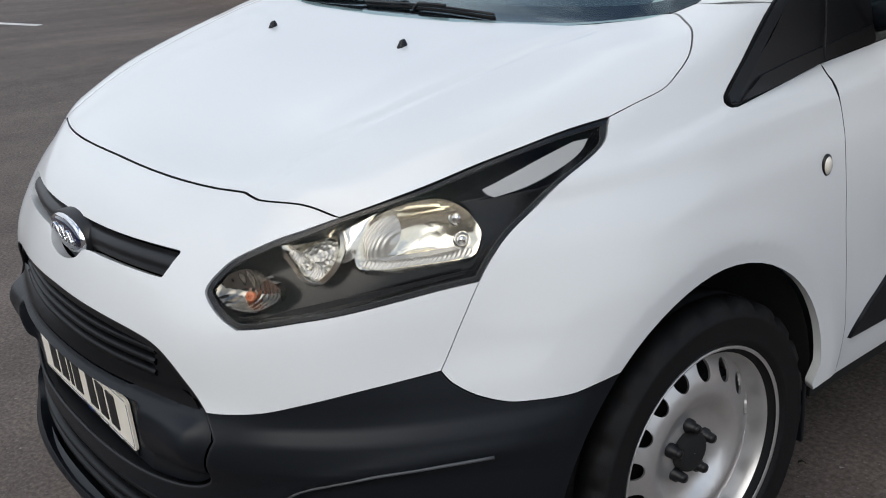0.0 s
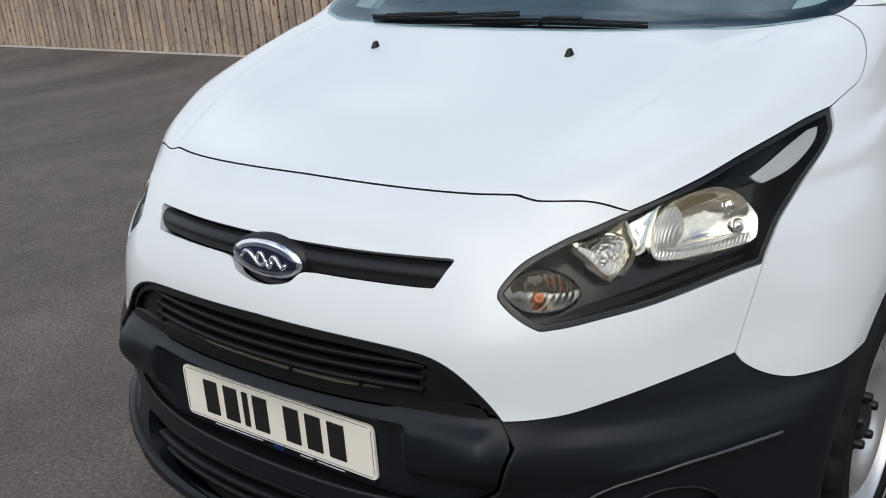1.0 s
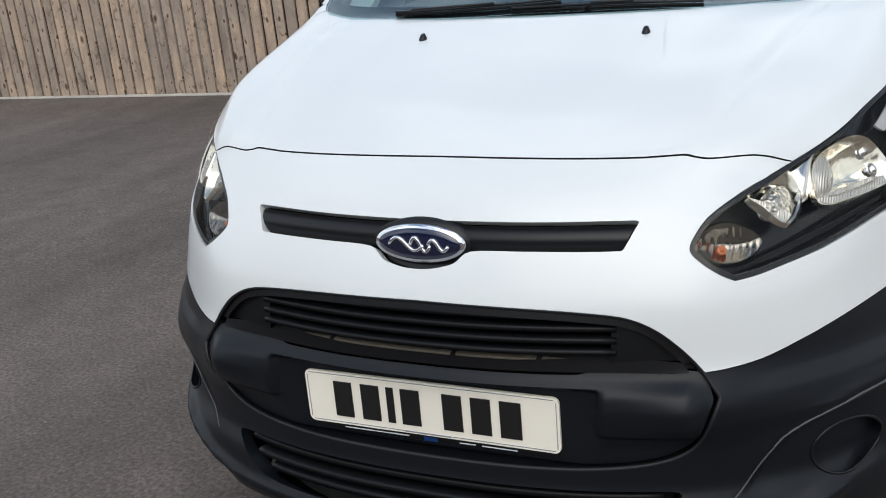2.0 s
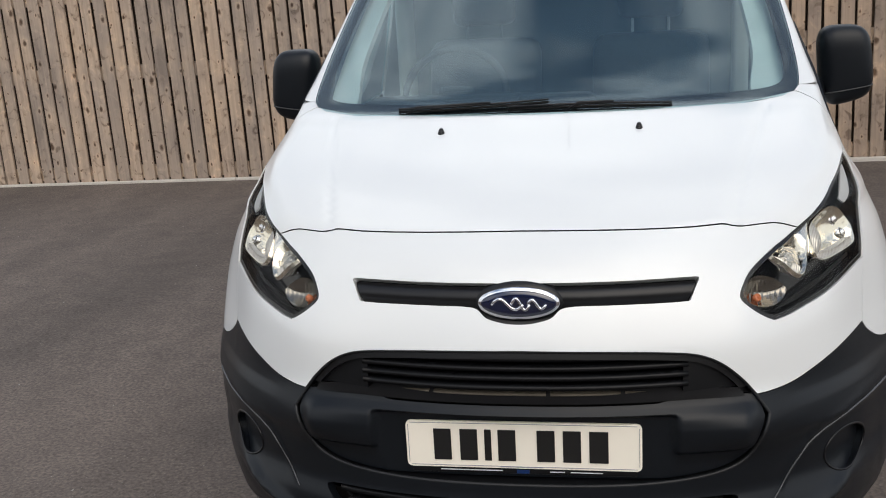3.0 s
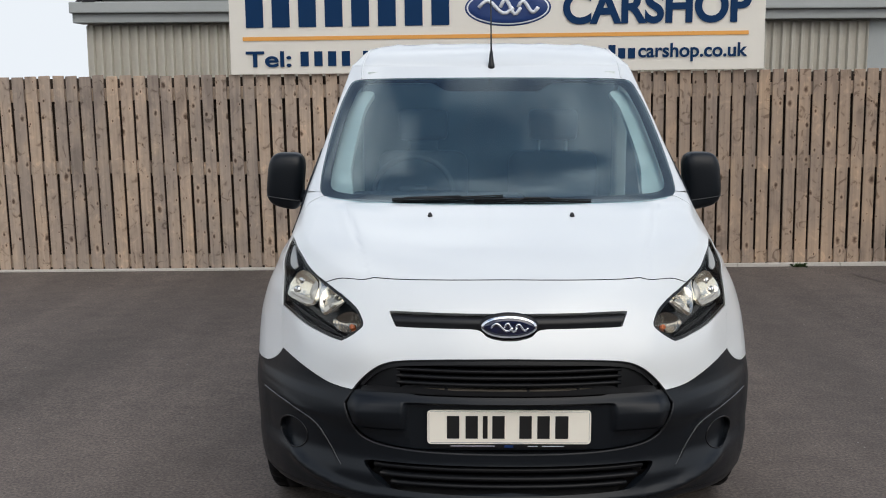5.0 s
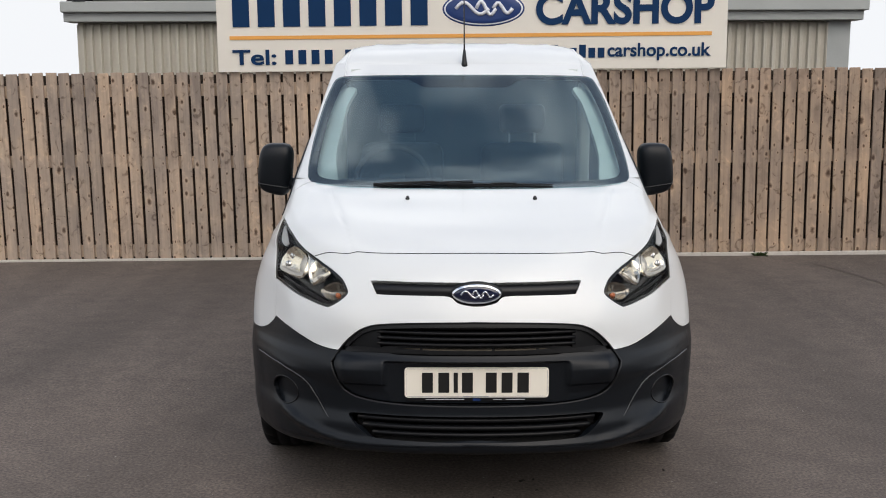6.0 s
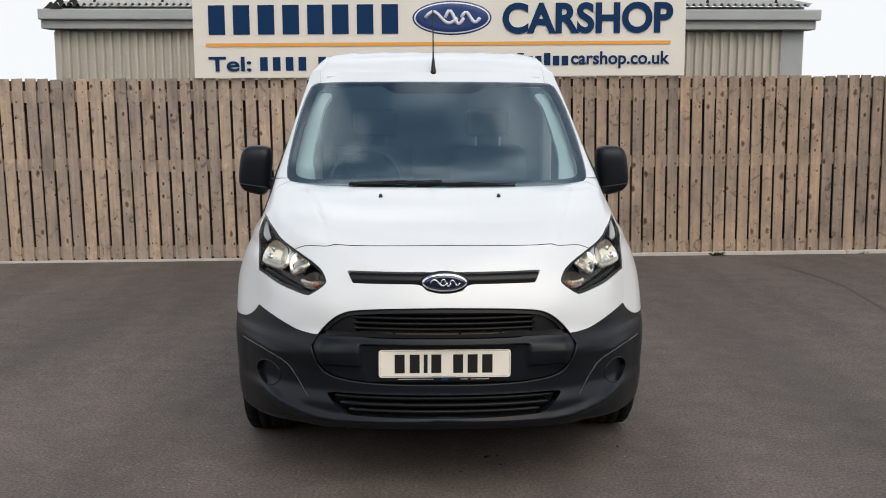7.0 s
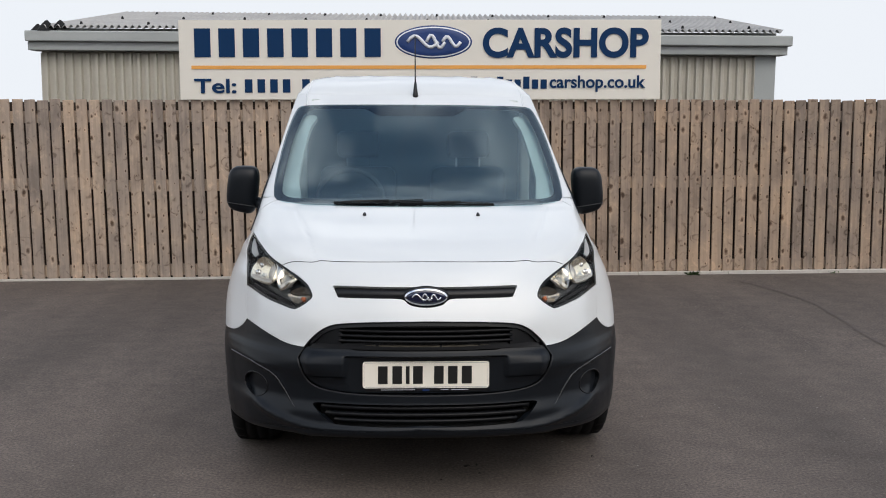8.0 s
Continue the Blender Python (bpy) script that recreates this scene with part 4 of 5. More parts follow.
def slat(z, w_, push, height, depth, name, parent, mat, seg=30):
    bm_ = bmesh.new()
    xs_ = np.linspace(-w_, w_, seg)
    a_ = np.array([ax(x_, z) for x_ in xs_])
    p_ = skin(a_, np.full(seg, z))
    prof = ((push, height * .5), (push + .004, height * .2), (push + .002, -height * .3), (push - .006, -height * .5), (push - depth, -height * .3), (push - depth, height * .5))
    n_ = skin_normal(a_, np.full(seg, z))
    n_[:, 2] = 0
    n_ /= np.linalg.norm(n_, axis=1, keepdims=True)
    rings = [[bm_.verts.new((*(p_[i_] + n_[i_] * d_)[:2], z + dz)) for d_, dz in prof] for i_ in range(seg)]
    for ra, rb in zip(rings, rings[1:]):
        for k_ in range(len(prof)):
            bm_.faces.new((ra[k_], ra[(k_ + 1) % len(prof)], rb[(k_ + 1) % len(prof)], rb[k_]))
    bm_.faces.new(rings[0])
    bm_.faces.new(rings[-1][::-1])
    return part(name, bm_, mat, parent)


for z in (.7290, .7085, .6880, .6675):
    slat(z, min(half_width(z) - .030, .362), -.020, .0130, .035, "grille_slat", van, M_GRILLE)
for x0, x1 in ((-.315, -.205), (-.195, .055), (.065, .215), (.225, .315)):
    bm = bmesh.new()
    n_ = max(3, int((x1 - x0) / .02))
    edges = [skin(ax(x, .647), .647) for x in np.linspace(x0, x1, n_)]
    rows = [[bm.verts.new((p_[0], p_[1] + dy, z)) for p_ in edges] for dy, z in ((.060, .6455), (.036, .6455), (.040, .6495), (.060, .6495))]
    for ra, rb in zip(rows, rows[1:]):
        for i in range(n_ - 1):
            bm.faces.new((ra[i], ra[i + 1], rb[i + 1], rb[i]))
    part("grille_strip", bm, M_STRIP, van)
# smooth cheeks beside the slats
for s in (1, -1):
    cheek = [(s * a_, z_) for a_, z_ in xz([(.352, .7375), (.385, .731), (.428, .711), (.469, .675), (.497, .642), (.352, .652)])][::s]
    panel("grille_cheek", cheek, M_GRILLE, van, push=-.022, step=.02, thick=.03)
frame_line = mirrored(HEX_UP[::-1])
frame_in = shrink(np.array(frame_line) * (1.3, 1.0), .017) / (1.3, 1.0)
panel("grille_frame", frame_line, M_SATIN, van, holes=[frame_in], push=-.009, step=.02, thick=.03, gap=.001)
# rim of the six-sided surround
hx = np.array(HEX)
bm = bmesh.new()
hp = skin(hx[:, 0], hx[:, 1]) - skin_normal(hx[:, 0], hx[:, 1]) * .004
tube(bm, [tuple(v) for v in np.concatenate([hp, hp[:1]])], .0042, 8, cap=False)
part("grille_surround", bm, M_SURROUND, van)
bm = bmesh.new()
hn = skin_normal(hx[:, 0], hx[:, 1])
ra = [bm.verts.new(tuple(p - n_ * .002)) for p, n_ in zip(hp, hn)]
rb = [bm.verts.new(tuple(p - n_ * .085)) for p, n_ in zip(hp, hn)]
for i in range(len(ra)):
    j = (i + 1) % len(ra)
    bm.faces.new((ra[i], ra[j], rb[j], rb[i]))
part("grille_tunnel", bm, M_GRILLE, van)
CARRIER = rounded(xz([(0, .634), (.29, .634), (.315, .638), (.36, .641), (.495, .640), (.521, .600), (.521, .588), (.508, .548), (.489, .508), (.469, .489), (.430, .472), (.362, .461), (.24, .454), (0, .452)]), 4, False)


def beam(a, z):
    """The swollen plate beam: its top leans back, its belly tucks under, and the middle is hollowed flat for the plate."""
    p = skin(a, z)
    n_ = skin_normal(a, z)
    out_ = np.interp(z, (.450, .490, .513, .524, .575, .598, .610, .626, .642), (-.013, -.010, -.006, .004, .012, .010, .004, -.007, -.013))
    edge = smooth01((.522 - np.abs(p[..., 0])) / .05)
    p = p + n_ * (out_ * edge - .007 * (1 - edge))[..., None]
    flat = smooth01((.345 - np.abs(p[..., 0])) / .028) * smooth01((.612 - z) / .012) * (z > .45)
    p[..., 1] = p[..., 1] * (1 - flat) + np.maximum(p[..., 1], .0085) * flat
    return p


panel("plate_carrier", mirrored(CARRIER), M_PLASTIC, van, step=.009, lift=beam, thick=.03, label="black plastic beam behind the plate")
for z, w_ in ((.3920, .440), (.3670, .420), (.3420, .384)):
    slat(z, w_, -.02, .0165, .04, "intake_slat", van, M_GRILLE)
# black sheet stands in for the shade inside the intake
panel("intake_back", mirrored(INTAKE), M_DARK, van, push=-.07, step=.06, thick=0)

# number plate: plain bars for its characters
plate = part("number_plate", bmesh.new(), M_PLATE, van, "white number plate with dark bars")
bm = bmesh.new()
box(bm, -.26, .26, .000, .006, .4745, .5855)
bmesh.ops.bevel(bm, geom=[e for e in bm.edges if abs(e.verts[0].co.y - e.verts[1].co.y) > .001], offset=.012, segments=4, affect="EDGES", profile=0.5)
bm.to_mesh(plate.data)
bm.free()
for x0, x1 in ((-.197, -.158), (-.138, -.099), (-.083, -.068), (-.053, -.014), (.033, .072), (.090, .129), (.147, .188)):
    bm = bmesh.new()
    box(bm, x0, x1, -.0022, .002, .493, .567)
    part("plate_bar", bm, M_INK, plate, smooth=False)
for x0, x1, z0, z1 in ((-.250, .250, .5806, .5815), (-.250, .250, .4788, .4797), (-.2550, -.2541, .484, .576), (.2541, .2550, .484, .576)):
    bm = bmesh.new()
    box(bm, x0, x1, -.0012, .002, z0, z1)
    part("plate_border", bm, M_GREYINK, plate, smooth=False)
bm = bmesh.new()
box(bm, -.25, .25, .0045, .0135, .4590, .4742, .001, seg=1)
part("plate_holder", bm, M_SATIN, plate, smooth=False)
for x0, x1, z0, y0, mat_ in ((-.05, .045, .4785, -.0014, M_GREYINK), (-.185, -.045, .4665, .0035, M_SILVER), (-.014, .014, .4650, .0035, M_LOGO), (.06, .092, .4660, .0035, M_SILVER), (.105, .175, .4660, .0035, M_SILVER)):
    bm = bmesh.new()
    h_ = .0042 if mat_ is M_LOGO else .0010
    box(bm, x0, x1, y0, .006, z0 - h_, z0 + h_)
    part("plate_caption", bm, mat_, plate, smooth=False)

# nose bar and badge
def rolled(a, z):
    """A bar with a rounded front, sunk at its edges."""
    return skin(a, z) + skin_normal(a, z) * (-.003 - .020 * np.clip(np.abs(z - .8635) / .0225, 0, 1.1) ** 2.5)[..., None]


panel("nose_bar", mirrored(SLOT), M_SATIN, van, lift=rolled, step=.008, thick=.03, gap=.003, label="rounded black nose bar")
bz = .847
badge = oval(0, bz, .098, .043, .075, .042, M_SATIN, "badge", van, "dark oval badge with chrome ring")
oval(0, bz, .090, .0365, .046, .0345, M_CHROME, "badge_ring", badge)
oval(0, bz, .0825, .030, .036, .0325, M_BLUE, "badge_field", badge, "deep blue field", dome=.004)
swash(0, bz, .125, .046, .0285, .0036, M_CHROME, badge)

# headlights
LAMP = joined(HL_IN, HL_TOP, HL_OUT, HL_LOW)[:-1]


def dish(outline, depth, start, mat, parent, name, s, label="", step=.010):
    """A bowl sunk behind the lamp's lens, inside an outline on the skin."""
    pts_ = np.array(rounded(xz(outline), 4))
    ca, cz = pts_.mean(0)
    e_ = 1e-3
    ga = np.linalg.norm(skin(ca + e_, cz) - skin(ca - e_, cz)) / (2 * e_)
    gz = np.linalg.norm(skin(ca, cz + e_) - skin(ca, cz - e_)) / (2 * e_)
    q_ = (pts_ - (ca, cz)) * (ga, gz)
    ang, rad = np.arctan2(q_[:, 1], q_[:, 0]), np.hypot(q_[:, 0], q_[:, 1])
    order = np.argsort(ang)
    ang, rad = ang[order], rad[order]

    def bowl(a_, z_):
        du, dv = (np.abs(a_) - ca) * ga, (z_ - cz) * gz
        r_ = np.hypot(du, dv) / np.interp(np.arctan2(dv, du), ang, rad, period=2 * math.pi)
        return skin(a_, z_) - skin_normal(a_, z_) * (start + depth * (1 - np.clip(r_, 0, 1) ** 2))[..., None]
    return panel(name, [(s * a_, z_) for a_, z_ in pts_][::s], mat, parent, step=step, scale=(ga, gz), thick=.010, lift=bowl, label=label)


MAIN_BOWL = ((.665, .878), (.651, .914), (.655, .945), (.689, .966), (.718, .967), (.743, .948), (.767, .917), (.775, .896), (.775, .876), (.75, .872), (.72, .871), (.689, .870))
SIDE_BOWL = ((.551, .910), (.567, .929), (.588, .942), (.610, .937), (.630, .911), (.636, .883), (.631, .865), (.623, .856), (.607, .863), (.578, .889))
BRIDGE = ((.612, .938), (.632, .953), (.661, .962), (.658, .922), (.655, .894), (.641, .887), (.632, .912))
IND_BOWL = ((.477, .842), (.489, .864), (.518, .875), (.552, .865), (.584, .839), (.571, .819), (.547, .812), (.512, .818))
FLUTED = ((.632, .930), (.641, .950), (.664, .955), (.684, .937), (.694, .914), (.691, .894), (.680, .880), (.666, .886), (.652, .905))
SKIRT = ((.664, .882), (.676, .886), (.700, .884), (.735, .886), (.768, .890), (.772, .878), (.75, .874), (.72, .873), (.689, .872))
DIMPLES = tuple((.604 + .027 * math.cos(k_ * math.pi / 8), .894 + .027 * math.sin(k_ * math.pi / 8)) for k_ in range(16))
VEE = ((.556, .908), (.580, .900), (.612, .884), (.628, .870), (.622, .859), (.607, .865), (.580, .888))


for s in (1, -1):
    lamp_line = [(s * a_, z_) for a_, z_ in LAMP][::s]
    small = shrink(np.array(lamp_line) * (1.2, 1.0), .008) / (1.2, 1.0)
    lamp = panel("headlight", lamp_line, M_LAMP_BLACK, van, push=-.062, step=.03, thick=0, label="clear headlight with chrome bowls in black housing")
    panel("bezel", lamp_line, M_LAMP_BLACK, lamp, holes=[small], push=-.004, step=.02, thick=.058, gap=.001)
    dish(MAIN_BOWL, .042, .010, M_REFLECTOR, lamp, "main_reflector", s, "chrome main reflector")
    dish(SIDE_BOWL, .046, .010, M_REFLECTOR, lamp, "side_reflector", s, "chrome inner reflector")
    dish(BRIDGE, -.012, .022, M_BRIGHT, lamp, "bridge", s)
    dish(IND_BOWL, .030, .014, M_DIM, lamp, "indicator_reflector", s, "dim indicator bowl")
    dish(FLUTED, -.016, .026, M_CLEAR, lamp, "fluted_lens", s, "fluted glass lens")
    dish(SKIRT, .004, .014, M_CLEAR, lamp, "fluted_skirt", s)
    dish(VEE, .006, .020, M_CLEAR, lamp, "fluted_vee", s)
    dish(DIMPLES, -.010, .030, M_DIMPLED, lamp, "dimpled_lens", s, "dimpled glass lens")
    for cx, cz, rr, dd, mt in ((.742, .935, .016, .030, M_CHROME), (.758, .905, .014, .026, M_CHROME), (.606, .912, .012, .034, M_CHROME), (.530, .837, .0085, .034, M_ORANGE)):
        c_, n_ = Vector(skin(s * ax(cx, cz), cz)), Vector(skin_normal(s * ax(cx, cz), cz))
        bm = bmesh.new()
        spin(bm, [(.001, rr * .6), (rr * .5, rr * .5), (rr * .62, 0), (rr * .75, .001), (rr, 0), (rr, -rr)], 16,
             Matrix.Translation(c_ - n_ * dd) @ n_.to_track_quat("X", "Z").to_matrix().to_4x4())
        bulb = part("bulb", bm, mt, lamp)
        if mt is M_CHROME:
            bm = bmesh.new()
            spin(bm, [(rr * .58, .0018), (rr * .72, .0026), (rr * .86, .0018)], 16, Matrix.Translation(c_ - n_ * dd) @ n_.to_track_quat("X", "Z").to_matrix().to_4x4())
            part("bulb_socket", bm, M_DIM, bulb)
    strip = xz([(.748, .977), (.766, .997), (.787, 1.021), (.796, 1.021), (.800, 1.004), (.796, .986), (.786, .970), (.768, .958)])
    panel("grey_strip", [(s * a_, z_) for a_, z_ in rounded(strip, 4, sharp=(0, 2, 3, 7))][::s], M_LAMP_STRIP, lamp, push=-.016, step=.02, thick=.004, label="frosted grey strip")
    shelf = xz([(.560, .800), (.620, .808), (.700, .828), (.778, .846), (.778, .852), (.70, .838), (.60, .815)])
    panel("lamp_shelf", [(s * a_, z_) for a_, z_ in shelf][::s], M_LAMP_GREY, lamp, push=-.03, step=.02, thick=.004)
    ring = shrink(np.array(lamp_line) * (1.2, 1.0), .0075) / (1.2, 1.0)
    pts = skin(ring[:, 0], ring[:, 1]) - skin_normal(ring[:, 0], ring[:, 1]) * .006
    bm = bmesh.new()
    tube(bm, [tuple(v) for v in np.concatenate([pts, pts[:1]])], .0016, 6, cap=False)
    part("lens_seal", bm, M_EDGE, lamp)
    lens = panel("lens", lamp_line, M_LENS, lamp, push=-.002, step=.011, thick=0, gap=.003, label="clear plastic lens")

# wings, doors, flanks
DOOR_SEAM = yz(rounded([(1.303, .365), (1.320, .464), (1.317, .52), (1.306, .64), (1.300, .752), (1.307, .855), (1.318, .903), (1.324, .945), (1.321, .985), (1.302, 1.033)], 4, False))
WIN_FOOT = yz([(1.302, 1.033), (1.217, 1.024), (1.138, 1.016), (1.071, 1.010), (1.025, 1.006), (1.008, 1.008), (1.000, 1.014)])
WIN_FRONT = yz(rounded([(.997, 1.020), (1.002, 1.032), (1.072, 1.083), (1.177, 1.169), (1.29, 1.232), (1.52, 1.352), (1.76, 1.50), (1.92, 1.60)], 4, False))
WS_SIDE = rounded(xz([(.706, 1.169), (.731, 1.190), (.741, 1.261), (.734, 1.40), (.716, 1.52), (.691, 1.605), (.672, 1.636), (.640, 1.647)]), 5, False)
WS_TOP = rounded(xz([(.640, 1.647), (.55, 1.651), (.3, 1.654), (0, 1.655)]), 4, False)
BON_CORNER = [q for q in BON_SIDE[::-1] if abs(q[0]) > ax(.704, 1.169)]
for s in (1, -1):
    rear_arch = arch(ARCH_Y, 134, 5)
    wing_line = joined(HL_OUT, SEAM, WING_BLK, rear_arch, yz([(1.225, .37), (1.232, .352)]), DOOR_SEAM, WIN_FOOT,
                       WIN_FRONT[:13], [WS_SIDE[4]], BON_CORNER[::-1])
    wing = panel("front_wing", [(s * a_, z_) for a_, z_ in wing_line][::s], M_PAINT, van, step=.0125, scale=(1.25, 1.15), gap=.0009, thick=.02)
    pillar_line = joined(WIN_FRONT[12:], [WS_SIDE[25]], WS_SIDE[25:3:-1])
    panel("windscreen_pillar", [(s * a_, z_) for a_, z_ in pillar_line][::s], M_PAINT, van, step=.02, scale=(1.0, 1.7), thick=.03)
    p0 = skin(s * ay(1.24, .850), .850)
    bm = bmesh.new()
    spin(bm, [(0, .010), (.008, .0095), (.0145, .006), (.016, 0)], 20, Matrix.Translation(tuple(p0)) @ Matrix.Scale(s, 4, (1, 0, 0)) @ Matrix.Diagonal((1, .8, 1.15, 1)))
    rep = part("side_repeater", bm, M_INDICATOR, van, "round pale side repeater")
    bm = bmesh.new()
    spin(bm, [(.016, .004), (.0195, .003), (.020, -.001)], 20, Matrix.Translation(tuple(p0)) @ Matrix.Scale(s, 4, (1, 0, 0)) @ Matrix.Diagonal((1, .8, 1.15, 1)))
    part("repeater_ring", bm, M_SATIN, rep)
    door_line = joined(DOOR_SEAM, yz([(1.50, 1.040), (1.9, 1.05), (2.335, 1.06), (2.350, .9), (2.365, .6), (2.355, .365)]))
    # door's rim in black too, shade for its seam
    door = panel("front_door", [(s * a_, z_) for a_, z_ in door_line][::s], M_PAINT, van, step=.04, gap=.0010, scale=(1.1, 1.0), rim_mat=M_DARK)
    mould = yz([(1.338, .440), (1.41, .495), (1.48, .540), (1.56, .556), (2.34, .560), (2.345, .440), (1.5, .432)])
    panel("side_moulding", [(s * a_, z_) for a_, z_ in mould][::s], M_PLASTIC, door, step=.04, push=.008, thick=.012, scale=(1.1, 1.0))
    tri_line = joined(yz([(1.50, 1.042)]), WIN_FOOT, WIN_FRONT[1:21], yz([(1.50, 1.32)]))
    tri = panel("window_quarter", [(s * a_, z_) for a_, z_ in tri_line][::s], M_SATIN, van, step=.03, gap=.002, push=.003, label="black quarter panel behind the windscreen")
    border = yz([(1.004, 1.014), (1.006, 1.030), (1.075, 1.080), (1.180, 1.166), (1.29, 1.228), (1.50, 1.335), (1.50, 1.318), (1.30, 1.205), (1.20, 1.152), (1.115, 1.083), (1.045, 1.030), (1.025, 1.013)])
    panel("quarter_border", [(s * a_, z_) for a_, z_ in border][::s], M_PLASTIC, tri, step=.02, push=.008, thick=.008)
    band = yz([(1.03, 1.010), (1.071, 1.013), (1.138, 1.019), (1.217, 1.027), (1.30, 1.036), (1.40, 1.043), (1.49, 1.046), (1.49, 1.076), (1.40, 1.070), (1.305, 1.063), (1.20, 1.056), (1.104, 1.045)])
    panel("quarter_ledge", [(s * a_, z_) for a_, z_ in band][::s], M_SATIN, tri, step=.02, push=.010, thick=.010)
    q = np.array(yz([(1.302, 1.034), (1.310, 1.062), (1.320, 1.085), (1.332, 1.135), (1.345, 1.20)])) * (s, 1)
    bm = bmesh.new()
    tube(bm, [tuple(v) for v in skin(q[:, 0], q[:, 1]) + skin_normal(q[:, 0], q[:, 1]) * .010], .0022, 6)
    part("quarter_seam", bm, M_DARK, tri)
    win_line = joined(yz([(1.50, 1.042)]), yz([(1.50, 1.32)]), WIN_FRONT[21:], yz([(2.02, 1.63), (2.30, 1.635), (2.325, 1.35), (2.335, 1.062), (1.9, 1.052)]))
    win = panel("side_window", [(s * a_, z_) for a_, z_ in win_line][::s], M_SCREEN, van, step=.05, thick=.004, push=-.004)
    win.visible_shadow = False
    back_arch = arch(REAR_AXLE_Y - .01, 175, 5)
    flank_line = joined(yz([(2.372, .365), (2.379, .6), (2.352, 1.062), (2.340, 1.35), (2.315, 1.642), (2.02, 1.638), (1.955, 1.612), (1.985, 1.65), (2.16, 1.72)]),
                        yz([(2.8, 1.72), (4.30, 1.72), (4.33, 1.2), (4.335, .7), (4.32, .40)]), back_arch[::-1], yz([(2.9, .365)]))
    panel("flank", [(s * a_, z_) for a_, z_ in flank_line][::s], M_PAINT, van, step=.055, gap=.0, scale=(1.1, 1.0))

header = joined(xz([(0, 1.72), (.3, 1.72), (.5, 1.72), (.62, 1.72), (.675, 1.72)]), yz([(2.16, 1.72), (1.985, 1.65), (1.955, 1.612), (1.92, 1.60)]), WS_SIDE[25:], WS_TOP)
panel("roof_header", mirrored(header), M_PAINT, van, step=.03, scale=(1.1, 1.6), thick=.03)

# roof skin
def roof_rise(x, back):
    return .134 * (1 - math.exp(-back / .20)) * (1 - min(1, abs(x) / .705) ** 16) * (1 - .10 * (x / .7) ** 2)


bm = bmesh.new()
rows = []
for i in range(97):
    r_ = -1 + 2 * i / 96
    th = math.copysign(1, r_) * (1 - (1 - abs(r_)) ** 1.6)
    p0 = skin(th, 1.72)
    q0 = skin(th, 1.700)
    row = [bm.verts.new((q0[0] * .995, q0[1] + .012, q0[2] - .004))]
    for k in range(41):
        f_ = (k / 40) ** 1.6
        y_ = p0[1] + (4.33 - p0[1]) * f_
        up = roof_rise(p0[0], y_ - p0[1]) * (1 if y_ < 4.0 else 1 - .35 * ((y_ - 4.0) / .33) ** 2)
        rib = .006 * sum(math.exp(-((abs(p0[0]) - c_) / .022) ** 2) for c_ in (.10, .29, .48)) * smooth01((y_ - 2.25) / .12)
        row.append(bm.verts.new((p0[0], y_, 1.72 + up + float(rib))))
    rows.append(row)
for ra, rb in zip(rows, rows[1:]):
    for k in range(41):
        bm.faces.new((ra[k], rb[k], rb[k + 1], ra[k + 1]))
part("roof", bm, M_PAINT, van)
for s in (1, -1):
    bm = bmesh.new()
    q = np.array(xz([(.628 + .005 * k / 9, 1.652 + .066 * k / 9) for k in range(10)])) * (s, 1)
    run = [tuple(p) for p in skin(q[:, 0], q[:, 1])]
    for y_ in (2.12, 2.3, 2.6, 3.2, 4.2):
        yf = float(skin(ax(.63, 1.72), 1.72)[1])
        run.append((s * .625, y_, 1.72 + roof_rise(.625, y_ - yf) + .001))
    tube(bm, run, .0055, 8)
    part("roof_seam", bm, M_PAINT, van)
# tail, floor pan, inside of the nose blackened as shade
bm = bmesh.new()
rows = []
for k in range(28):
    z_ = .365 + (1.72 - .365) * k / 27
    xs_ = float(skin(1 + 3.0, z_)[0])
    rows.append([bm.verts.new((xs_ * q, 4.325 + .05 * (1 - abs(q) ** 6), z_)) for q in np.linspace(-1, 1, 25)])
for ra, rb in zip(rows, rows[1:]):
    for i in range(24):
        bm.faces.new((ra[i + 1], ra[i], rb[i], rb[i + 1]))
top = rows[-1]
for i in range(24):
    bm.faces.new((top[i + 1], top[i], bm.verts.new((top[i].co.x, 4.28, 1.80 if 0 < i else 1.72)), bm.verts.new((top[i + 1].co.x, 4.28, 1.80 if i < 23 else 1.72))))
part("tail_panel", bm, M_PAINT, van)
bm = bmesh.new()
box(bm, -.62, .62, .30, 4.25, .20, .34)
box(bm, -.86, .86, 1.28, 3.12, .30, .37)
box(bm, -.86, .86, 3.95, 4.30, .30, .42)
part("floor_pan", bm, M_DARK, van, smooth=False)
# solid black filler and inner sheet, so that openings show shade
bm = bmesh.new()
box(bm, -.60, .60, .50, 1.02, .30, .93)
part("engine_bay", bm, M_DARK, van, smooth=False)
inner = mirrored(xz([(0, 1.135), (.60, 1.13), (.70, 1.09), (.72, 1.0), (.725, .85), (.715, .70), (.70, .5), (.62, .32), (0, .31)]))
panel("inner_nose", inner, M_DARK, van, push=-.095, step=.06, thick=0)
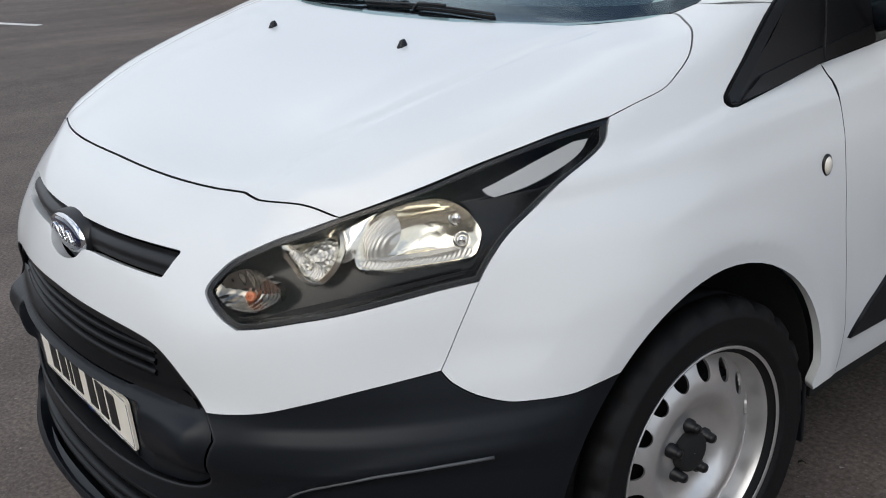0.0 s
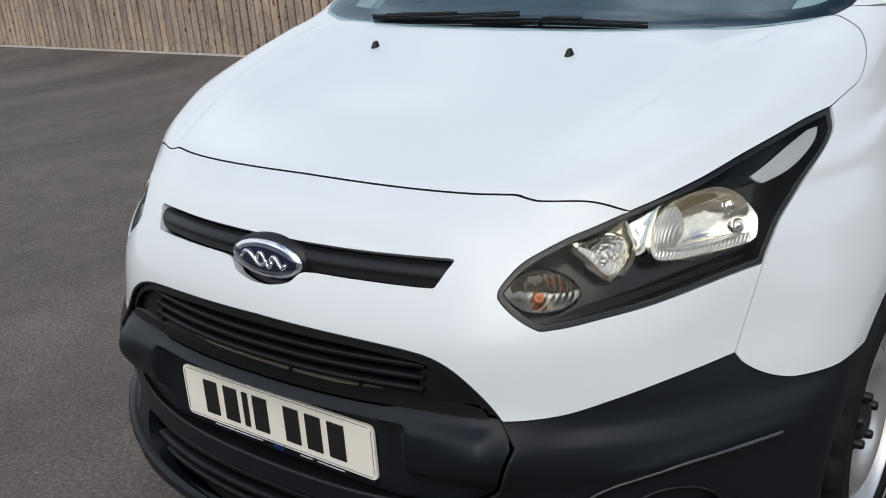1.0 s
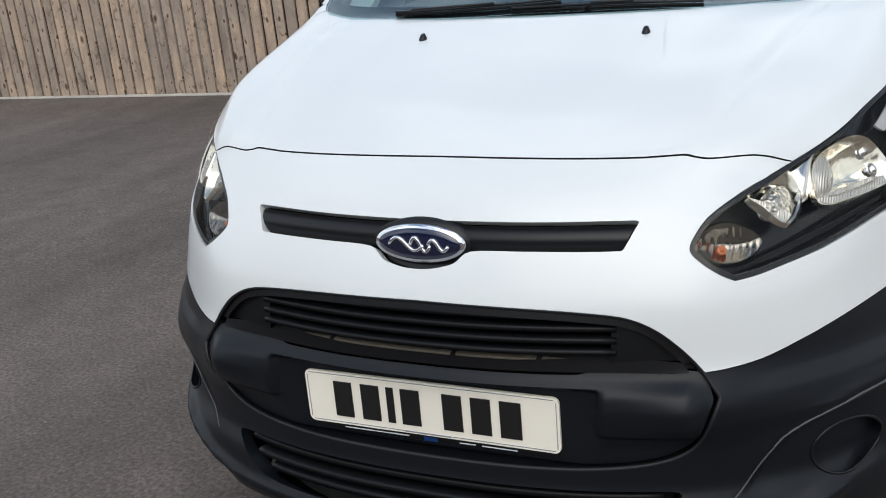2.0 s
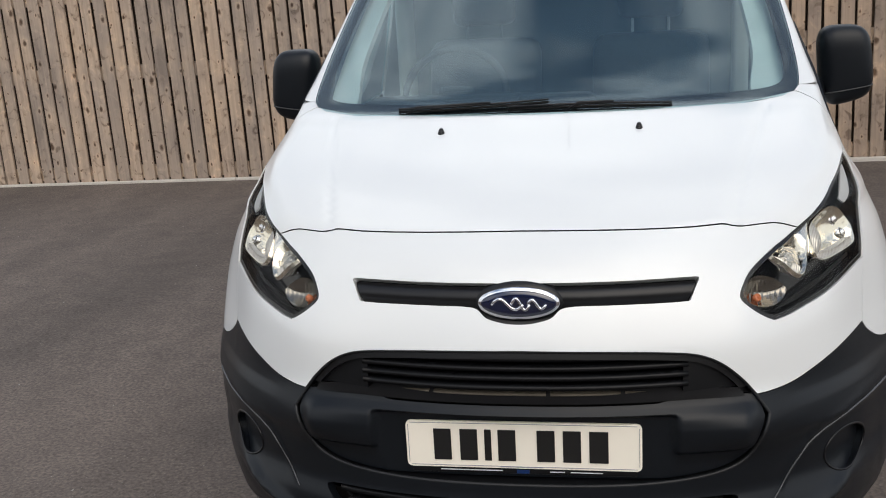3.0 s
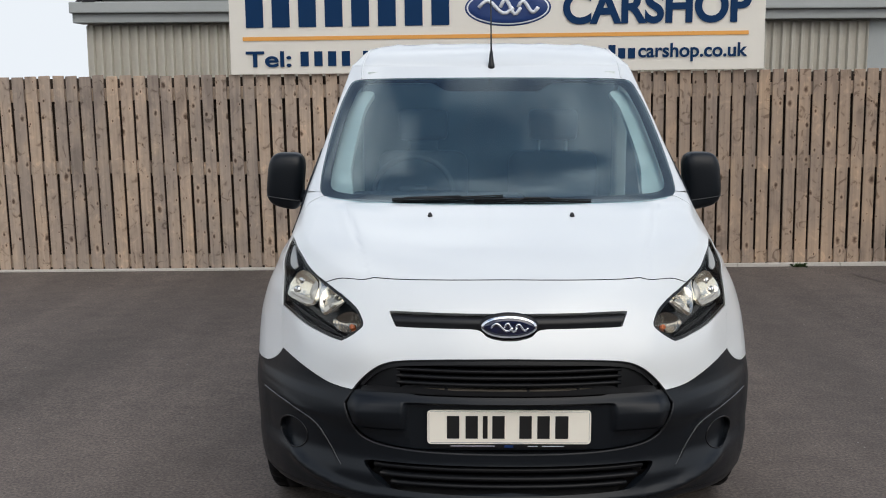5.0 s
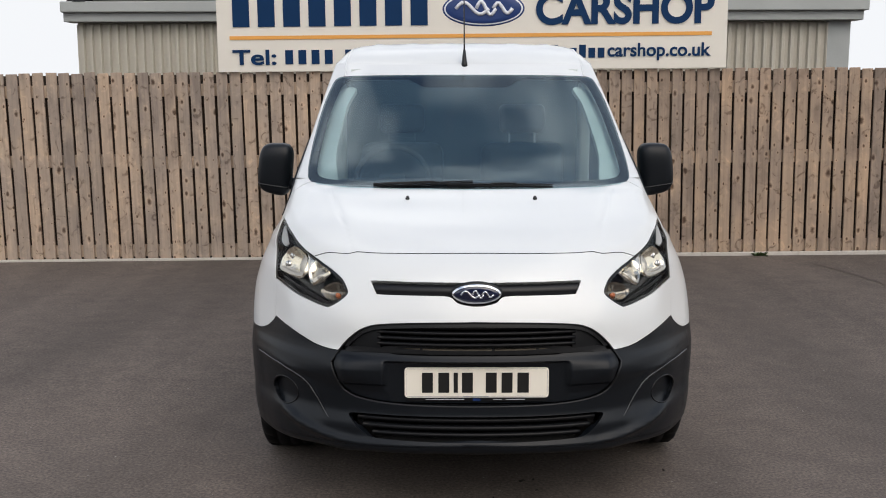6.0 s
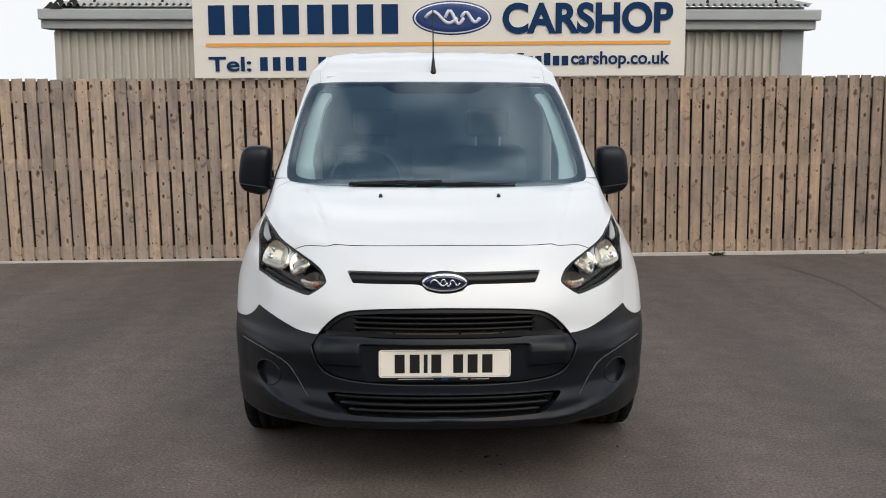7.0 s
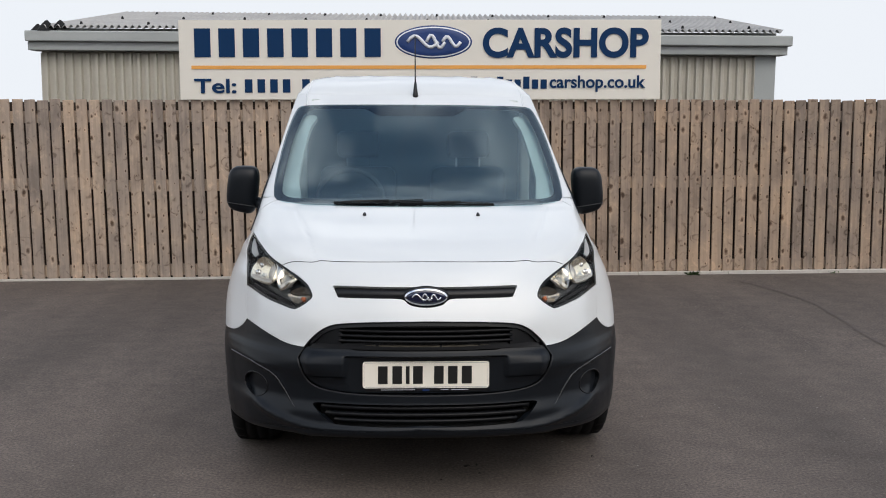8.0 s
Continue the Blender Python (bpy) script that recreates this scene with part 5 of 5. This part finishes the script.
for s in (1, -1):
    for wy in (ARCH_Y, REAR_AXLE_Y - .01):
        bm = bmesh.new()
        rows = []
        for k in range(25):
            t_ = radians(-20 + 220 * k / 24)
            grow = .034 * float(smooth01((-20 + 220 * k / 24 - 136) / 50)) * (wy < 2)
            rows.append([bm.verts.new((s * x_, wy + (r_ + grow) * math.cos(t_), ARCH_Z + (r_ + grow) * math.sin(t_))) for x_, r_ in ((.878, .364), (.862, .374), (.60, .374), (.60, .05 - grow))])
        for ra, rb in zip(rows, rows[1:]):
            for k in range(3):
                bm.faces.new((ra[k], ra[k + 1], rb[k + 1], rb[k]) if s > 0 else (ra[k + 1], ra[k], rb[k], rb[k + 1]))
        part("arch_liner", bm, M_DARK, van)
    bm = bmesh.new()
    box(bm, .78 * s - .09, .78 * s + .10, 1.225, 1.238, .215, .36, .004)
    part("mud_flap", bm, M_PLASTIC, van, smooth=False)

# windscreen
ws_line = mirrored(joined(WS_TOP[::-1], WS_SIDE[::-1], xz([(.670, 1.160), (.553, 1.150), (.276, 1.146), (0, 1.144)])))
frit_in = mirrored(rounded(xz([(0, 1.596), (.205, 1.596), (.225, 1.602), (.275, 1.630), (.30, 1.635), (.54, 1.634), (.60, 1.628), (.633, 1.604), (.648, 1.575), (.672, 1.49), (.689, 1.38), (.697, 1.27), (.693, 1.215), (.668, 1.193), (.60, 1.184), (.3, 1.178), (0, 1.177)]), 4, False))
screen = panel("windscreen", ws_line, M_SCREEN, van, step=.02, scale=(1.1, 1.9), thick=.004, gap=.002, push=.001, label="tinted windscreen reflecting the sky")
screen.visible_shadow = False
panel("frit_border", ws_line, M_FRIT, screen, holes=[frit_in], step=.03, scale=(1.1, 1.9), thick=.001, gap=.003, push=-.006)
film_sheet = panel("screen_film", frit_in, M_FILM, screen, step=.03, scale=(1.1, 1.9), thick=0, push=-.009)
film_sheet.visible_shadow = False
for n_, (run, lift_) in enumerate((([(-.42, 1.156), (-.30, 1.1585), (-.15, 1.163), (.015, 1.169)], .014), ([(-.10, 1.158), (.05, 1.160), (.20, 1.160), (.36, 1.156)], .010))):
    q = np.array(xz(run))
    pts = skin(q[:, 0], q[:, 1]) + skin_normal(q[:, 0], q[:, 1]) * lift_
    bm = bmesh.new()
    tube(bm, [tuple(p) for p in pts], .0038, 8, .0028)
    wiper = part("wiper", bm, M_SATIN, van, "black windscreen wiper")
    bm = bmesh.new()
    tube(bm, [tuple(p - np.array((0, -.002, .008))) for p in pts], .004, 6)
    part("wiper_blade", bm, M_RUBBER, wiper)
    bm = bmesh.new()
    c_ = pts[0 if n_ == 0 else 1]
    tube(bm, [tuple(c_ + np.array((0, .0, -.03))), tuple(c_ + np.array((.05, 0, .004))), tuple(pts[2] + np.array((0, -.004, .005)))], .0045, 8, .0032)
    part("wiper_arm", bm, M_SATIN, wiper)
for s in (1, -1):
    q = (ax(.267 * s, 1.1165), 1.1165)
    c_, n_ = skin(*q), skin_normal(*q)
    bm = bmesh.new()
    bmesh.ops.create_cone(bm, segments=12, radius1=.0105, radius2=.005, depth=.013, cap_ends=True)
    for v in bm.verts:
        v.co.y *= 1.25
        if v.co.z > 0:
            v.co.y += .005
    bmesh.ops.bevel(bm, geom=bm.edges[:], offset=.002, segments=2, affect="EDGES", profile=0.5)
    bmesh.ops.transform(bm, verts=bm.verts, matrix=Matrix.Translation(tuple(c_ + n_ * .006)) @ Matrix.Rotation(radians(12), 4, "X"))
    part("washer_jet", bm, M_SATIN, van, "small black washer jet")

# aerial
bm = bmesh.new()
tube(bm, [(0, 1.905, 1.690), (0, 1.908, 1.715), (0, 1.918, 1.745), (0, 1.931, 1.785)], .020, 12, .007)
aerial = part("aerial", bm, M_SATIN, van, "short black roof aerial")
bm = bmesh.new()
tube(bm, [(0, 1.930, 1.780), (0, 1.95, 1.83), (0, 1.985, 1.93), (0, 2.03, 2.06)], .0046, 8, .0032)
part("aerial_mast", bm, M_SATIN, aerial)

# door mirrors
for s in (1, -1):
    bm = bmesh.new()
    bmesh.ops.create_uvsphere(bm, u_segments=32, v_segments=20, radius=1)
    for v in bm.verts:
        d_ = [math.copysign(abs(c) ** .55, c) for c in v.co]
        x_, y_, z_ = d_[0] * .085, d_[1] * .075, d_[2] * .118
        if y_ > .02:
            y_ = .02 + (y_ - .02) * .5
        z_ += -.021 * (1 - d_[0]) * (d_[2] < 0) * abs(d_[2]) + .004
        x_ += .012 * d_[2] * -1
        v.co = (s * (x_ + .958), y_ + 1.60, z_ + 1.191)
    if s < 0:
        bmesh.ops.reverse_faces(bm, faces=bm.faces)
    mirror = part("door_mirror", bm, M_PLASTIC, van, "black plastic door mirror")
    bm = bmesh.new()
    ring = []
    for k in range(41):
        t_ = 2 * math.pi * k / 40
        d_ = (math.copysign(abs(math.cos(t_) * .9) ** .55, math.cos(t_)), math.copysign(abs(math.sin(t_) * .9) ** .55, math.sin(t_)))
        y_ = d_[1] * .0755
        ring.append((s * (d_[0] * .0855 + .0075 + .958), (y_ if y_ < .02 else .02 + (y_ - .02) * .5) + 1.60, 1.191 - .074 - .013 * (1 - d_[0])))
    tube(bm, ring, .0022, 6, cap=False)
    part("mirror_seam", bm, M_EDGE, mirror)
    bm = bmesh.new()
    tube(bm, [(s * .80, 1.545, 1.085), (s * .85, 1.56, 1.10), (s * .90, 1.59, 1.12)], .035, 12, .03)
    part("mirror_arm", bm, M_PLASTIC, mirror)
    bm = bmesh.new()
    box(bm, s * .958 - .075, s * .958 + .075, 1.642, 1.646, 1.085, 1.285, .002)
    part("mirror_glass", bm, M_CHROME, mirror, smooth=False)


# wheels
# how far the pressed steel disc stands out at each radius
FACE = slopes((0, .045, .066, .090, .110, .130, .150, .175, .200, .2165), (.050, .050, .047, .054, .070, .078, .075, .063, .046, .034))


def make_wheel():
    bm_ = bmesh.new()
    prof = [(.216, -.085), (.236, -.100), (.268, -.111), (.296, -.109), (.316, -.100), (.3235, -.088)]
    for gx in (-.050, 0.0, .050):
        prof += [(.325, gx - .006), (.317, gx - .004), (.317, gx + .004), (.325, gx + .006)]
    prof += [(.3235, .088), (.316, .100), (.300, .107), (.297, .1105), (.292, .1095), (.268, .111), (.252, .1070), (.248, .1085), (.243, .1045), (.236, .099), (.216, .085)]
    seg = 144
    rings = []
    for k_ in range(seg):
        c_, s_ = math.cos(2 * math.pi * k_ / seg), math.sin(2 * math.pi * k_ / seg)
        ring = []
        for r_, a_ in prof:
            if r_ > .31 and abs(a_) > .06 and k_ % 6 < 2:
                r_ -= .011
            ring.append(bm_.verts.new((a_, r_ * c_, r_ * s_)))
        rings.append(ring)
    for k_ in range(seg):
        ra, rb = rings[k_], rings[(k_ + 1) % seg]
        for i_ in range(len(prof) - 1):
            bm_.faces.new((ra[i_], ra[i_ + 1], rb[i_ + 1], rb[i_]))
    tyre = part("wheel", bm_, M_RUBBER, van, "black tyre on a silver steel wheel")
    bm_ = bmesh.new()
    spin(bm_, [(.216, -.08), (.212, -.02), (.204, .02), (.208, .040), (.216, .066), (.2165, .080), (.222, .088), (.2315, .094), (.2345, .099), (.233, .102), (.227, .0985)], 72)
    rim = part("rim", bm_, M_STEEL, tyre, "silver pressed steel rim")
    outer = [(.2165 * math.cos(2 * math.pi * k_ / 72), .2165 * math.sin(2 * math.pi * k_ / 72)) for k_ in range(72)]
    holes = []
    for h_ in range(16):
        c_ = 2 * math.pi * (h_ + .5) / 16
        holes.append([(.176 * math.cos(c_) + .0225 * math.cos(c_) * math.cos(t_ * math.pi / 9) - .0185 * math.sin(c_) * math.sin(t_ * math.pi / 9), .176 * math.sin(c_) + .0225 * math.sin(c_) * math.cos(t_ * math.pi / 9) + .0185 * math.cos(c_) * math.sin(t_ * math.pi / 9)) for t_ in range(18)])

    def face_lift(a_, z_):
        r_ = np.hypot(a_, z_)
        return np.stack([curve_at(r_, FACE), a_, z_], -1)
    panel("wheel_disc", outer, M_STEEL, tyre, holes=holes, step=.012, scale=(1, 1), thick=.005, lift=face_lift)
    bm_ = bmesh.new()
    spin(bm_, [(.001, .070), (.034, .070), (.040, .067), (.0425, .060), (.0435, .045), (.044, .030)], 24)
    part("hub_cap", bm_, M_DARK, tyre)
    bm_ = bmesh.new()
    spin(bm_, [(.20, -.02), (.02, -.02)], 32)
    part("brake_drum", bm_, M_DARK, tyre)
    for k_ in range(5):
        t_ = 2 * math.pi * k_ / 5 + .22
        bm_ = bmesh.new()
        spin(bm_, [(.001, .078), (.0085, .077), (.0105, .073), (.0112, .060), (.0150, .058), (.0155, .035)], 12, Matrix.Translation((0, .0535 * math.cos(t_), .0535 * math.sin(t_))))
        part("wheel_nut", bm_, M_SATIN, tyre)
    return tyre


first = make_wheel()
first.location = (.788, AXLE_Y + .006, AXLE_Z + .008)
for x_, y_, turn in ((-.783, AXLE_Y, 180), (.783, REAR_AXLE_Y, 0), (-.783, REAR_AXLE_Y, 180)):
    copy_thing(first, pose(x_, y_, AXLE_Z, 0, 0, turn))

# cabin
bm = bmesh.new()
box(bm, -.70, .70, 1.06, 1.46, .62, 1.085, .05, seg=3)
box(bm, -.66, -.10, 1.22, 1.50, .98, 1.145, .045, seg=3)
part("dashboard", bm, M_CABIN, van)
bm = bmesh.new()
box(bm, -.14, .14, 1.30, 1.48, 1.0, 1.14, .03)
part("dash_centre", bm, M_CABIN, van)
bm = bmesh.new()
rim = []
for k in range(33):
    t_ = 2 * math.pi * k / 32
    rim.append((-.37 + .185 * math.cos(t_), 1.60 + .185 * math.sin(t_) * .42, 1.12 + .185 * math.sin(t_) * .9))
tube(bm, rim, .014, 8, cap=False)
wheel_ = part("steering_wheel", bm, M_CABIN, van, "black steering wheel")
bm = bmesh.new()
box(bm, -.44, -.30, 1.575, 1.625, 1.075, 1.16, .02)
box(bm, -.54, -.20, 1.59, 1.61, 1.105, 1.13, .008)
part("steering_hub", bm, M_CABIN, wheel_)
for x_ in (-.345, .338):
    bm = bmesh.new()
    box(bm, x_ - .24, x_ + .24, 1.72, 2.22, .62, .80, .06, seg=3)
    seat = part("seat", bm, M_SEAT, van, "dark cloth seat")
    bm = bmesh.new()
    box(bm, x_ - .235, x_ + .235, 2.12, 2.26, .74, 1.30, .06, Matrix.Translation((0, 2.15, .75)) @ Matrix.Rotation(radians(-12), 4, "X") @ Matrix.Translation((0, -2.15, -.75)), seg=3)
    part("backrest", bm, M_SEAT, seat)
    bm = bmesh.new()
    box(bm, x_ - .13, x_ + .13, 2.25, 2.34, 1.335, 1.50, .035, seg=3)
    part("headrest", bm, M_SEAT, seat)
    for dx in (-.072, .072):
        bm = bmesh.new()
        tube(bm, [(x_ + dx, 2.285, 1.25), (x_ + dx, 2.285, 1.345)], .006, 8)
        # left posts take a darker grey, their weaker light put into the colour
        part("headrest_post", bm, M_SILVER if x_ > 0 else M_BULKHEAD, seat)
bm = bmesh.new()
box(bm, -.70, .70, 2.44, 2.46, .35, 1.72)
bulkhead = part("bulkhead", bm, M_BULKHEAD, van, smooth=False)
bm = bmesh.new()
box(bm, -.80, .80, 1.02, 2.44, .35, .42)
part("cabin_floor", bm, M_CABIN, van, smooth=False)
trim_line = rounded(xz([(.605, 1.20), (.70, 1.205), (.722, 1.30), (.716, 1.42), (.699, 1.53), (.66, 1.615), (.575, 1.625), (.606, 1.55), (.625, 1.42), (.630, 1.30)]), 4)
for s in (1, -1):
    panel("pillar_trim", [(s * a_, z_) for a_, z_ in trim_line][::s], M_TRIM, van, step=.03, scale=(1.1, 1.9), push=-.045, thick=.02, label="pale grey-green pillar trim")
    bm = bmesh.new()
    box(bm, s * .70 - .03, s * .70 + .03, 2.30, 2.43, .42, 1.62, .015)
    part("door_pillar_trim", bm, M_TRIM, van)
bm = bmesh.new()
box(bm, -.60, .60, 1.92, 2.44, 1.665, 1.685)
part("roof_lining", bm, M_TRIM, van, smooth=False)
